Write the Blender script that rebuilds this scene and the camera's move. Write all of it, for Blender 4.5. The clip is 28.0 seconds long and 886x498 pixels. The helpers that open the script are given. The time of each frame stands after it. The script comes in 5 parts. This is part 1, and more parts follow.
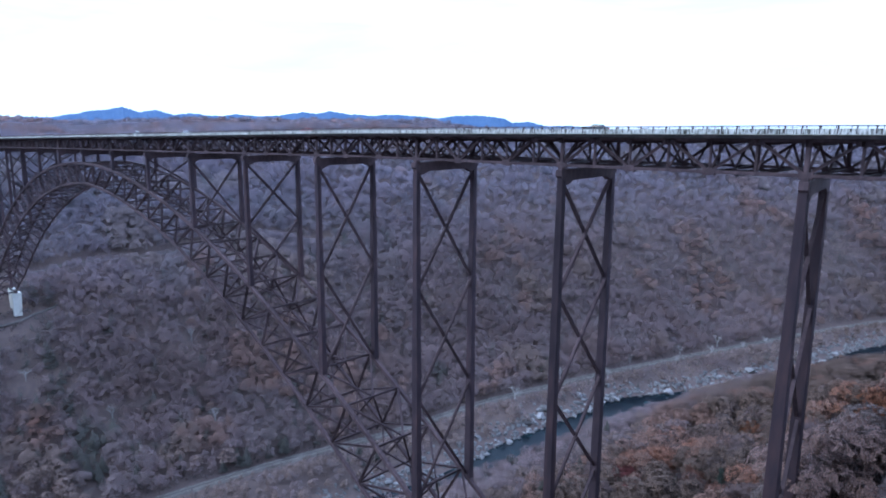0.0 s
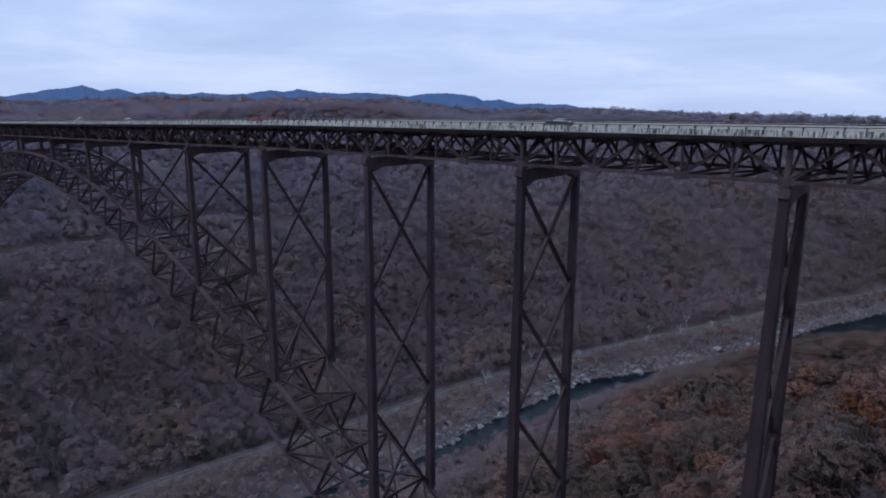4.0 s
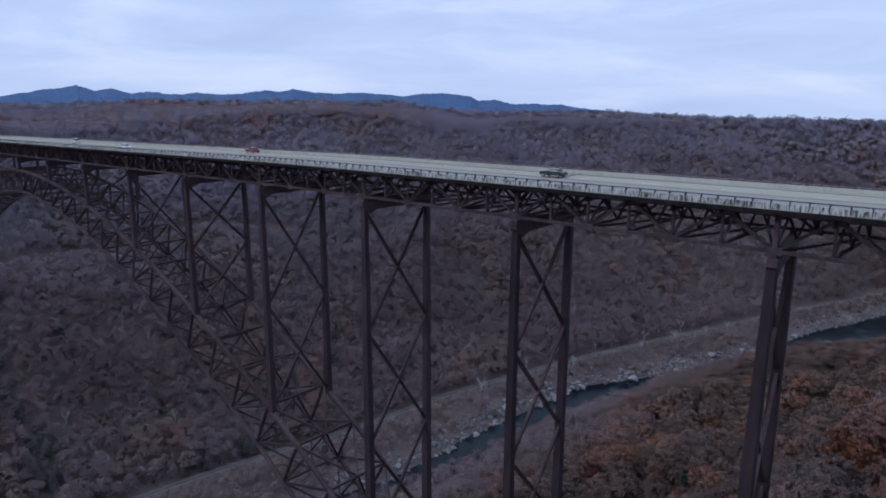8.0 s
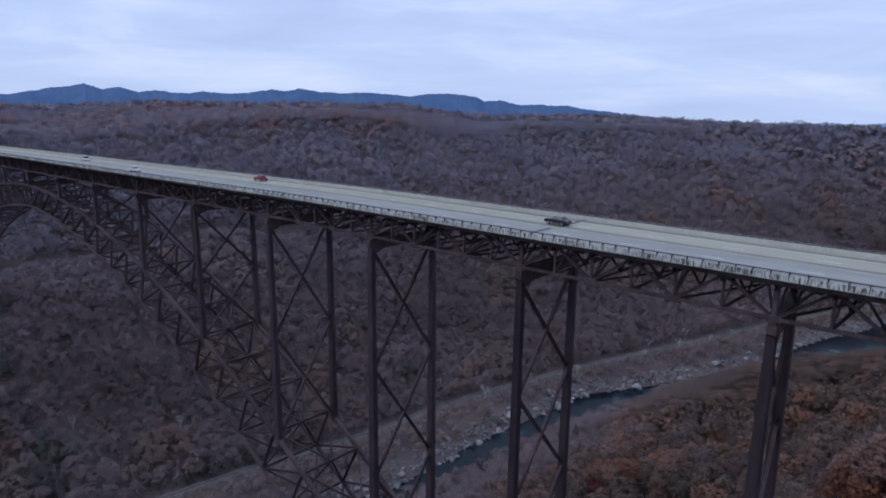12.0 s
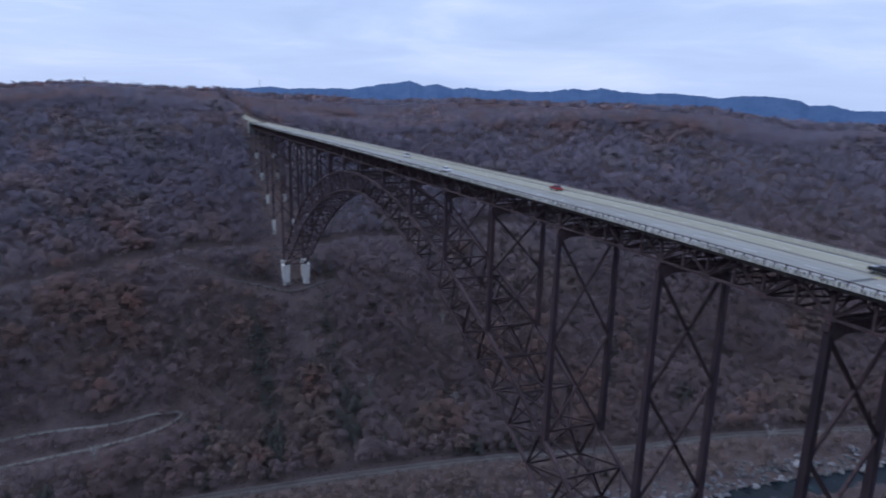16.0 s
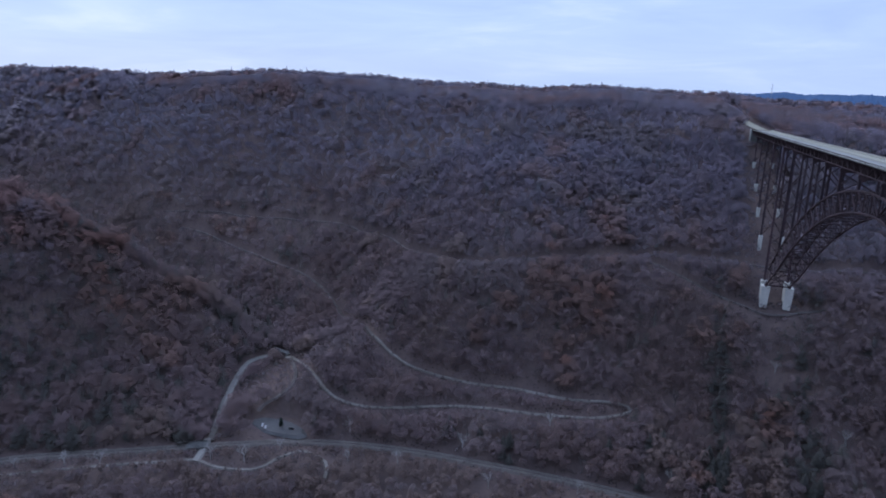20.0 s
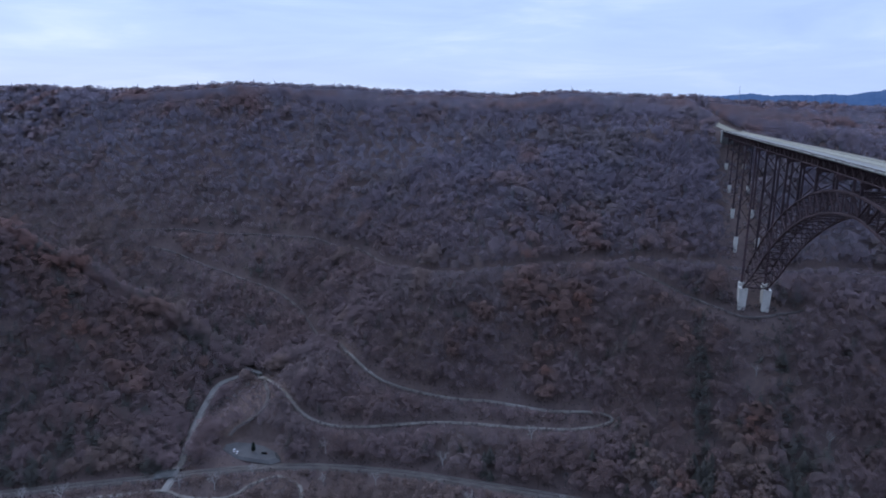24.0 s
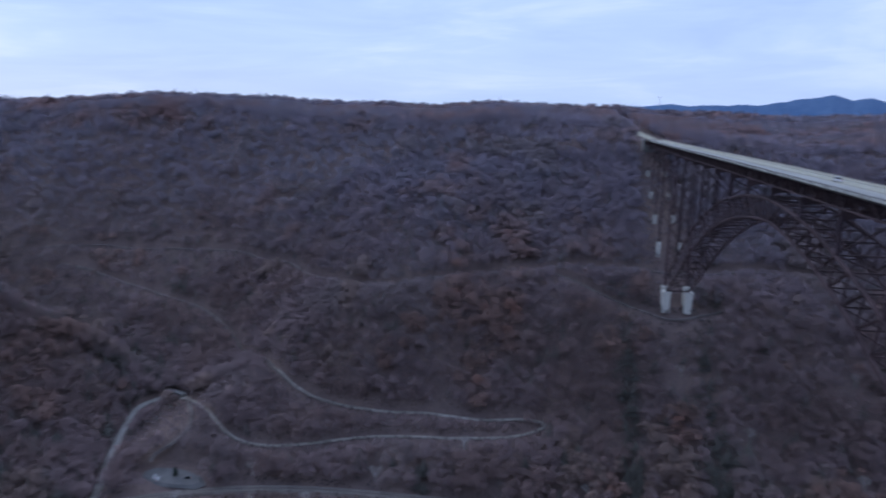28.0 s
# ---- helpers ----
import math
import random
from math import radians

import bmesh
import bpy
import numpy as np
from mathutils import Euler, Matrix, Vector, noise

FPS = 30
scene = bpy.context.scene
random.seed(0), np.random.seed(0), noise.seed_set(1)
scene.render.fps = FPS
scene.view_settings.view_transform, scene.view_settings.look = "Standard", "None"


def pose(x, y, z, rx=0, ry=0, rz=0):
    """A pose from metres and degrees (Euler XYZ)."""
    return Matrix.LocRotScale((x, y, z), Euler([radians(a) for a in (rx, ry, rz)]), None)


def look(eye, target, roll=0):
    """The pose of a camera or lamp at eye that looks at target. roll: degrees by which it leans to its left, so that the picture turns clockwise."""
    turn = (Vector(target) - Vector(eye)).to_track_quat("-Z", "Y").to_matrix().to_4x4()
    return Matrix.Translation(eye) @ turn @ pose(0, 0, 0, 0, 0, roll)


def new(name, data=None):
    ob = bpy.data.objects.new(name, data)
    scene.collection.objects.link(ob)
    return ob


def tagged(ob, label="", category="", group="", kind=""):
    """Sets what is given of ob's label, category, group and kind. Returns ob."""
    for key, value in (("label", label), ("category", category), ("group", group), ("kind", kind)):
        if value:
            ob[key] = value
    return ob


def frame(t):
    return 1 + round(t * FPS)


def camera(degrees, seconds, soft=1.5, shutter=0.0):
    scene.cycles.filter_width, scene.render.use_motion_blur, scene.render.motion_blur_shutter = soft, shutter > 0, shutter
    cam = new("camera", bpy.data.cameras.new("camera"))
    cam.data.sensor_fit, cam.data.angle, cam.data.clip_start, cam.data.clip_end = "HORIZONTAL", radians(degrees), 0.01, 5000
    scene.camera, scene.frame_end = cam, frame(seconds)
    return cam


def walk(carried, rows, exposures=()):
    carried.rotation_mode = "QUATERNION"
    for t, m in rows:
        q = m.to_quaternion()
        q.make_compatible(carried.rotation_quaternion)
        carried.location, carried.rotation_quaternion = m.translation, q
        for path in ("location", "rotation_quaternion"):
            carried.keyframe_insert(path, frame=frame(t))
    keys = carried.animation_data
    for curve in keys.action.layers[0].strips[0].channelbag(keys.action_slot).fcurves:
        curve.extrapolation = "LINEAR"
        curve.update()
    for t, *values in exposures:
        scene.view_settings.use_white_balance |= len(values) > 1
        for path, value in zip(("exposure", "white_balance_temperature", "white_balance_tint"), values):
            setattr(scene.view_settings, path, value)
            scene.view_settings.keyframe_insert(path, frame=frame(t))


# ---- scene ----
cam = camera(66.63, 28.0, soft=1.8, shutter=0.5)
# seconds, place in metres, then yaw, pitch and roll in degrees
PATH = [
    (0, 105.66, -94.24, 267.47, 45.99, -11.05, 0.44),
    (0.5, 104.38, -91.93, 267.49, 45.63, -11.65, 0.37),
    (1, 103.06, -89.53, 267.26, 45.59, -13.04, 0.36),
    (1.5, 101.68, -87.39, 267.43, 46.10, -13.04, 0.35),
    (2, 100.59, -85.64, 267.94, 45.69, -12.90, 0.31),
    (2.5, 100.19, -84.64, 268.42, 44.52, -12.84, 0.27),
    (3, 100.30, -84.25, 268.84, 43.76, -12.83, 0.26),
    (3.5, 100.49, -84.26, 269.41, 43.63, -12.85, 0.29),
    (5.5, 100.16, -84.00, 272.79, 43.48, -12.95, 0.35),
    (6, 100.17, -83.94, 273.87, 43.37, -12.94, 0.35),
    (6.5, 100.23, -83.97, 275.08, 43.34, -12.96, 0.31),
    (7, 100.24, -84.10, 276.27, 43.28, -12.96, 0.30),
    (7.5, 100.22, -84.21, 277.38, 43.23, -12.96, 0.33),
    (8, 100.24, -84.24, 278.55, 43.21, -12.97, 0.34),
    (8.5, 100.19, -84.25, 279.72, 43.20, -12.98, 0.34),
    (9, 100.16, -84.29, 280.84, 43.18, -12.99, 0.38),
    (9.5, 100.21, -84.33, 281.95, 43.22, -12.98, 0.41),
    (10, 100.16, -84.34, 282.92, 43.27, -13.00, 0.48),
    (10.5, 100.10, -84.37, 283.81, 43.35, -13.03, 0.55),
    (11, 100.07, -84.38, 284.68, 43.40, -13.03, 0.59),
    (11.5, 100.06, -84.40, 285.64, 43.51, -13.04, 0.65),
    (13.5, 100.18, -84.40, 289.59, 43.83, -13.09, 0.80),
    (14, 100.26, -84.47, 289.97, 44.37, -13.11, 0.88),
    (14.5, 100.20, -84.82, 290.19, 49.54, -13.24, 1.07),
    (15, 100.54, -85.40, 290.41, 56.13, -13.38, 1.33),
    (15.5, 101.00, -86.13, 290.57, 63.21, -13.54, 1.54),
    (16, 101.45, -86.49, 290.67, 67.98, -13.65, 1.66),
    (16.5, 101.80, -86.68, 290.70, 74.65, -13.81, 1.78),
    (17, 102.01, -86.65, 290.62, 80.06, -13.94, 1.93),
    (17.5, 101.89, -86.40, 290.66, 82.44, -14.01, 1.86),
    (18, 101.33, -86.05, 290.72, 87.31, -14.09, 1.74),
    (18.5, 100.90, -85.57, 290.66, 99.54, -14.46, 1.73),
    (19, 99.55, -85.27, 290.39, 107.44, -14.62, 1.81),
    (19.5, 97.91, -85.02, 290.10, 108.24, -14.54, 1.77),
    (20, 96.30, -84.87, 289.92, 108.21, -14.44, 1.70),
    (20.5, 94.74, -84.81, 289.84, 108.00, -14.33, 1.60),
    (21, 93.17, -84.84, 289.79, 107.77, -14.24, 1.46),
    (21.5, 91.48, -85.02, 289.70, 107.54, -14.15, 1.27),
    (23.5, 84.02, -86.02, 289.03, 106.47, -13.78, 0.49),
    (24, 82.36, -86.25, 288.89, 106.20, -13.65, 0.37),
    (24.5, 81.10, -86.47, 288.81, 105.92, -13.43, 0.27),
    (25, 80.34, -86.65, 288.80, 105.74, -13.32, 0.35),
    (25.5, 80.06, -86.75, 288.82, 106.41, -13.23, 0.45),
    (26, 79.92, -86.68, 288.79, 106.94, -13.11, 0.63),
    (26.5, 79.66, -86.35, 288.68, 107.04, -13.00, 0.73),
    (27, 79.13, -85.70, 288.43, 106.93, -12.94, 0.73),
    (27.5, 77.94, -84.75, 288.04, 106.81, -12.87, 0.65),
    (28, 76.09, -83.55, 287.53, 100.48, -12.75, 0.48),
]


def eye_pose(x, y, z, yaw, pitch, roll):
    return pose(x, y, z, 90 + pitch, 0, yaw) @ pose(0, 0, 0, 0, 0, roll)


walk(cam, [(row[0], eye_pose(*row[1:])) for row in PATH],
     exposures=[(0, 1.22, 5350, 3), (0.5, 0.8, 5500, 15), (1, 0.44, 5650, 21), (1.5, 0.22, 5850, 15), (2, 0.06, 5950, 10), (3, 0.0, 5950, 9), (14, 0.0, 5950, 9), (19, 0.06, 5650, 9), (28, 0.06, 5600, 9)])

# ---------------------------------------------------------------- world and light
SUN_TURN, SUN_HIGH = radians(215), radians(38)
world = bpy.data.worlds.new("overcast_sky")
scene.world = world
world.use_nodes = True
wn, wl = world.node_tree.nodes, world.node_tree.links
wn.clear()
w_out = wn.new("ShaderNodeOutputWorld")
w_back = wn.new("ShaderNodeBackground")
w_sky = wn.new("ShaderNodeTexSky")
w_sky.sky_type, w_sky.sun_disc = "NISHITA", False
w_sky.sun_elevation, w_sky.sun_rotation = SUN_HIGH, SUN_TURN
w_dim = wn.new("ShaderNodeMixRGB")
w_dim.blend_type, w_dim.inputs[0].default_value = "MULTIPLY", 1.0
w_dim.inputs[2].default_value = (0.1, 0.1, 0.1, 1)
w_co = wn.new("ShaderNodeTexCoord")
w_map = wn.new("ShaderNodeMapping")
w_map.inputs["Scale"].default_value = (1.0, 1.0, 6.5)
w_noise = wn.new("ShaderNodeTexNoise")
w_noise.inputs["Scale"].default_value, w_noise.inputs["Detail"].default_value = 3.1, 9.0
w_noise.inputs["Roughness"].default_value, w_noise.inputs["Distortion"].default_value = 0.56, 0.45
w_ramp = wn.new("ShaderNodeValToRGB")
e = w_ramp.color_ramp.elements
e[0].position, e[0].color = 0.30, (0.44, 0.54, 0.82, 1)
e[1].position, e[1].color = 0.70, (0.79, 0.838, 1.01, 1)
m_el = e.new(0.5)
m_el.color = (0.55, 0.65, 0.94, 1)
w_mix = wn.new("ShaderNodeMixRGB")
w_mix.inputs[0].default_value = 0.90
w_sep = wn.new("ShaderNodeSeparateXYZ")
w_low = wn.new("ShaderNodeMapRange")
w_low.inputs["From Min"].default_value, w_low.inputs["From Max"].default_value = -0.02, 0.22
w_low.inputs["To Min"].default_value, w_low.inputs["To Max"].default_value = 0.45, 0.0
w_haze = wn.new("ShaderNodeMixRGB")
w_haze.inputs[2].default_value = (0.62, 0.72, 0.96, 1)
wl.new(w_co.outputs["Generated"], w_map.inputs[0])
wl.new(w_map.outputs[0], w_noise.inputs["Vector"])
wl.new(w_noise.outputs[0], w_ramp.inputs[0])
wl.new(w_co.outputs["Generated"], w_sep.inputs[0])
wl.new(w_sep.outputs[2], w_low.inputs[0])
wl.new(w_low.outputs[0], w_haze.inputs[0])
wl.new(w_ramp.outputs[0], w_haze.inputs[1])
wl.new(w_sky.outputs[0], w_dim.inputs[1])
wl.new(w_dim.outputs[0], w_mix.inputs[1])
wl.new(w_haze.outputs[0], w_mix.inputs[2])
wl.new(w_mix.outputs[0], w_back.inputs[0])
w_back.inputs[1].default_value = 1.0
wl.new(w_back.outputs[0], w_out.inputs[0])

sun = new("sun", bpy.data.lights.new("sun", "SUN"))
sun.data.energy, sun.data.angle, sun.data.color = 0.55, radians(25), (1.0, 0.95, 0.88)
sun.matrix_basis = look((0, 0, 600), (-math.sin(SUN_TURN) * 300, -math.cos(SUN_TURN) * 300, 600 - 300 * math.tan(SUN_HIGH)))


# ---------------------------------------------------------------- materials
def material(name, rough=0.8, metal=0.0):
    m = bpy.data.materials.new(name)
    m.use_nodes = True
    b = m.node_tree.nodes["Principled BSDF"]
    b.inputs["Roughness"].default_value, b.inputs["Metallic"].default_value = rough, metal
    b.inputs["Specular IOR Level"].default_value = 0.12
    return m, m.node_tree.nodes, m.node_tree.links, b


def two_scale(name, cols, big, small, rough=0.8, metal=0.0, bump=0.0, stretch=(1, 1, 1), mix=0.5, each=0.0):
    """A worn surface: two noises blend colours, with some bump and a shift from piece to piece."""
    m, n, l, b = material(name, rough, metal)
    co, mp = n.new("ShaderNodeNewGeometry"), n.new("ShaderNodeMapping")
    mp.inputs["Scale"].default_value = stretch
    l.new(co.outputs["Position"], mp.inputs[0])
    a, c = n.new("ShaderNodeTexNoise"), n.new("ShaderNodeTexNoise")
    a.inputs["Scale"].default_value, c.inputs["Scale"].default_value = big, small
    a.inputs["Detail"].default_value, c.inputs["Detail"].default_value = 4, 5
    add = n.new("ShaderNodeMixRGB")
    add.inputs[0].default_value = mix
    ramp = n.new("ShaderNodeValToRGB")
    els = ramp.color_ramp.elements
    els[0].position, els[1].position = 0.33, 0.67
    els[0].color, els[1].color = (*cols[0], 1), (*cols[-1], 1)
    for k, col in enumerate(cols[1:-1]):
        els.new(0.33 + 0.34 * (k + 1) / (len(cols) - 1)).color = (*col, 1)
    l.new(mp.outputs[0], a.inputs["Vector"])
    l.new(mp.outputs[0], c.inputs["Vector"])
    l.new(a.outputs[0], add.inputs[1])
    l.new(c.outputs[0], add.inputs[2])
    l.new(add.outputs[0], ramp.inputs[0])
    out = ramp.outputs[0]
    if each:
        info, rng, hsv = n.new("ShaderNodeObjectInfo"), n.new("ShaderNodeMapRange"), n.new("ShaderNodeHueSaturation")
        rng.inputs["To Min"].default_value, rng.inputs["To Max"].default_value = 1 - each, 1 + each
        l.new(info.outputs["Random"], rng.inputs[0])
        l.new(rng.outputs[0], hsv.inputs["Value"])
        l.new(out, hsv.inputs["Color"])
        out = hsv.outputs[0]
    l.new(out, b.inputs["Base Color"])
    if bump:
        bp = n.new("ShaderNodeBump")
        bp.inputs["Strength"].default_value = bump
        l.new(c.outputs[0], bp.inputs["Height"])
        l.new(bp.outputs[0], b.inputs["Normal"])
    return m


STEEL = two_scale("weathered_steel", [(0.046, 0.033, 0.037), (0.080, 0.056, 0.060), (0.130, 0.089, 0.090)], 0.12, 1.7, 0.72, 0.1, 0.15, (1, 1, 0.35), each=0.22)
RUST = two_scale("rusty_column_steel", [(0.034, 0.026, 0.032), (0.055, 0.040, 0.047), (0.094, 0.058, 0.060)], 0.05, 0.9, 0.75, 0.1, 0.15, (1, 1, 0.25), each=0.25)
# grime and the shadow below the parapet are both put into this black
GRIME_SHADE = two_scale("grime_and_shade_steel", [(0.010, 0.009, 0.010), (0.02, 0.017, 0.018), (0.04, 0.03, 0.03)], 0.3, 2.5, 0.8, 0, 0.1, (1, 1, 0.3))
# dark tone; on the far abutment it holds the shade under the deck
DARK_CONCRETE = two_scale("dark_concrete", [(0.10, 0.10, 0.095), (0.18, 0.18, 0.17), (0.26, 0.26, 0.25)], 0.15, 1.3, 0.9, 0, 0.1, (1, 1, 0.3))
CONCRETE = two_scale("pale_concrete", [(0.52, 0.51, 0.46), (0.64, 0.63, 0.57), (0.74, 0.72, 0.66)], 0.15, 1.3, 0.9, 0, 0.1, (1, 1, 0.3))
ROAD = two_scale("worn_concrete_road", [(0.33, 0.31, 0.235), (0.42, 0.395, 0.30), (0.50, 0.47, 0.365)], 0.05, 1.1, 0.95, 0, 0.05, (0.12, 1.6, 1))
ROAD_OLD = two_scale("greyer_worn_lane", [(0.27, 0.265, 0.24), (0.37, 0.36, 0.325), (0.46, 0.45, 0.41)], 0.09, 1.3, 0.95, 0, 0.05, (0.15, 1.8, 1))
TRACK = two_scale("dark_worn_strip", [(0.15, 0.145, 0.135), (0.24, 0.23, 0.20), (0.36, 0.34, 0.29)], 0.09, 1.3, 0.95, 0, 0.05, (0.15, 2.4, 1))
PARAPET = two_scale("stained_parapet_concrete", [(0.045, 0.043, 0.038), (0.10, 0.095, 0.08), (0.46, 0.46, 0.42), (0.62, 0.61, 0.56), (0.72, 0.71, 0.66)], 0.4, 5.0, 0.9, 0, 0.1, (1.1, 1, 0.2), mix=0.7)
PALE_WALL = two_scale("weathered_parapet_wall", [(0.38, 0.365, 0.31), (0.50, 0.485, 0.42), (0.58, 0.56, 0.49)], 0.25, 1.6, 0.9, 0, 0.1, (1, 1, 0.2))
PAINT = two_scale("white_road_paint", [(0.62, 0.62, 0.6), (0.8, 0.8, 0.78)], 0.4, 3.0, 0.7)
YELLOW = two_scale("faded_yellow_paint", [(0.36, 0.32, 0.20), (0.50, 0.44, 0.27)], 0.4, 3.0, 0.7)
JOINT = two_scale("dark_joint_rubber", [(0.10, 0.10, 0.10), (0.17, 0.17, 0.168)], 0.5, 4.0, 0.8)
BALLAST = two_scale("grey_ballast", [(0.085, 0.073, 0.066), (0.142, 0.125, 0.112), (0.205, 0.184, 0.166)], 0.12, 2.5, 0.95, 0, 0.4)
GRAVEL = two_scale("pale_gravel_road", [(0.15, 0.13, 0.115), (0.26, 0.235, 0.208), (0.40, 0.37, 0.335)], 0.06, 0.9, 0.95, 0, 0.3)
DIRT = two_scale("faint_dirt_track", [(0.10, 0.087, 0.083), (0.155, 0.135, 0.126), (0.22, 0.195, 0.178)], 0.06, 1.4, 0.95, 0, 0.3)
PALE_GRAVEL = two_scale("bleached_gravel", [(0.22, 0.204, 0.184), (0.33, 0.31, 0.28), (0.44, 0.414, 0.378)], 0.06, 1.4, 0.95, 0, 0.3)
LOT = two_scale("grey_gravel_lot", [(0.105, 0.102, 0.10), (0.145, 0.141, 0.138), (0.19, 0.185, 0.18)], 0.06, 1.2, 0.95, 0, 0.2)
ROCK = two_scale("grey_sandstone", [(0.13, 0.124, 0.124), (0.24, 0.228, 0.225), (0.37, 0.352, 0.342)], 0.08, 0.9, 0.9, 0, 0.5, each=0.3)
FLOOR = two_scale("leaf_litter", [(0.112, 0.087, 0.082), (0.155, 0.117, 0.108), (0.205, 0.150, 0.128)], 0.02, 0.25, 0.95, 0, 0.5)
# the haze of distance is put into both ridge colours
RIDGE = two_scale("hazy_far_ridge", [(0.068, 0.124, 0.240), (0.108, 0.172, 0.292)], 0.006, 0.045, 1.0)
RIDGE_PALE = two_scale("hazy_pale_ridge", [(0.26, 0.34, 0.48), (0.32, 0.40, 0.54)], 0.004, 0.035, 1.0)
BARK = two_scale("grey_bark", [(0.10, 0.09, 0.085), (0.2, 0.185, 0.175)], 0.3, 2.5, 0.9, 0, 0.3)
TRUNK_WHITE = two_scale("pale_sycamore_bark", [(0.38, 0.36, 0.34), (0.6, 0.58, 0.55)], 0.3, 2.0, 0.85)
STEEL_RAIL = two_scale("rail_steel", [(0.27, 0.24, 0.22), (0.40, 0.36, 0.33)], 0.3, 2, 0.7, 0.1)
GALV = two_scale("galvanised_steel", [(0.3, 0.31, 0.32), (0.45, 0.46, 0.47)], 0.4, 3, 0.5, 0.5)
TYRE = two_scale("tyre_rubber", [(0.015, 0.015, 0.015), (0.03, 0.03, 0.03)], 1, 8, 0.9)


def car_paint(name, rgb):
    m, n, l, b = material(name, 0.25, 0.2)
    b.inputs["Base Color"].default_value = (*rgb, 1)
    b.inputs["Coat Weight"].default_value = 0.6
    return m


GLASS, gn, gl, gb = material("dark_car_glass", 0.08)
gb.inputs["Base Color"].default_value, gb.inputs["Specular IOR Level"].default_value = (0.012, 0.014, 0.017, 1), 0.6
LAMP_RED, gn, gl, gb = material("red_lamp_glass", 0.2)
gb.inputs["Base Color"].default_value = (0.5, 0.02, 0.02, 1)
LAMP_CLEAR, gn, gl, gb = material("clear_lamp_glass", 0.15)
gb.inputs["Base Color"].default_value = (0.8, 0.8, 0.78, 1)

# leaves and twigs take each tree's stored tint, haze included
TWIG, tn, tl, tb = material("twigs_and_leaves", 0.95)
tb.inputs["Specular IOR Level"].default_value = 0.1
t_at, t_no, t_geo, t_hsv, t_rng = tn.new("ShaderNodeAttribute"), tn.new("ShaderNodeTexNoise"), tn.new("ShaderNodeNewGeometry"), tn.new("ShaderNodeHueSaturation"), tn.new("ShaderNodeMapRange")
t_at.attribute_name = "tint"
t_no.inputs["Scale"].default_value, t_no.inputs["Detail"].default_value, t_no.inputs["Roughness"].default_value = 0.45, 6, 0.72
t_rng.inputs["From Min"].default_value, t_rng.inputs["From Max"].default_value = 0.3, 0.7
t_rng.inputs["To Min"].default_value, t_rng.inputs["To Max"].default_value = 0.92, 1.08
t_map = tn.new("ShaderNodeMapping")
t_map.inputs["Scale"].default_value = (1, 1, 0.4)
tl.new(t_geo.outputs["Position"], t_map.inputs[0])
tl.new(t_map.outputs[0], t_no.inputs["Vector"])
tl.new(t_no.outputs[0], t_rng.inputs[0])
tl.new(t_rng.outputs[0], t_hsv.inputs["Value"])
tl.new(t_at.outputs["Color"], t_hsv.inputs["Color"])
tl.new(t_hsv.outputs[0], tb.inputs["Base Color"])
# lean replaces the normal, outward and mostly up, to even out the crown's light
t_ln = tn.new("ShaderNodeAttribute")
t_ln.attribute_name = "lean"
tl.new(t_ln.outputs["Vector"], tb.inputs["Normal"])
# each spray is a net of fine twigs, open to the sky between them
t_net, t_net_map, t_open = tn.new("ShaderNodeTexNoise"), tn.new("ShaderNodeMapping"), tn.new("ShaderNodeMapRange")
t_net.inputs["Scale"].default_value, t_net.inputs["Detail"].default_value = 2.2, 3
t_net_map.inputs["Scale"].default_value = (1, 1, 0.4)
t_open.inputs["From Min"].default_value, t_open.inputs["From Max"].default_value = 0.35, 0.65
t_open.inputs["To Min"].default_value, t_open.inputs["To Max"].default_value = 0.35, 1.3
tl.new(t_geo.outputs["Position"], t_net_map.inputs[0])
tl.new(t_net_map.outputs[0], t_net.inputs["Vector"])
tl.new(t_net.outputs[0], t_open.inputs[0])
t_close = tn.new("ShaderNodeMath")
t_close.operation, t_close.use_clamp = "MULTIPLY", True
tl.new(t_open.outputs[0], t_close.inputs[0])
tl.new(t_at.outputs["Alpha"], t_close.inputs[1])
tl.new(t_close.outputs[0], tb.inputs["Alpha"])

WATER, an, al, ab_ = material("dark_teal_river", 0.12)
ab_.inputs["Specular IOR Level"].default_value = 0.10
a_geo, a_no, a_rp, a_bp, a_n2 = an.new("ShaderNodeNewGeometry"), an.new("ShaderNodeTexNoise"), an.new("ShaderNodeValToRGB"), an.new("ShaderNodeBump"), an.new("ShaderNodeTexNoise")
a_no.inputs["Scale"].default_value, a_no.inputs["Detail"].default_value = 0.045, 6
a_n2.inputs["Scale"].default_value, a_n2.inputs["Detail"].default_value = 0.5, 4
els = a_rp.color_ramp.elements
els[0].position, els[0].color = 0.4, (0.005, 0.009, 0.013, 1)
els[1].position, els[1].color = 0.6, (0.009, 0.017, 0.021, 1)
els.new(0.69).color = (0.025, 0.055, 0.06, 1)
els.new(0.76).color = (0.55, 0.62, 0.62, 1)
a_bp.inputs["Strength"].default_value = 0.08
al.new(a_geo.outputs["Position"], a_no.inputs["Vector"])
al.new(a_geo.outputs["Position"], a_n2.inputs["Vector"])
al.new(a_no.outputs[0], a_rp.inputs[0])
al.new(a_rp.outputs[0], ab_.inputs["Base Color"])
al.new(a_n2.outputs[0], a_bp.inputs["Height"])
al.new(a_bp.outputs[0], ab_.inputs["Normal"])


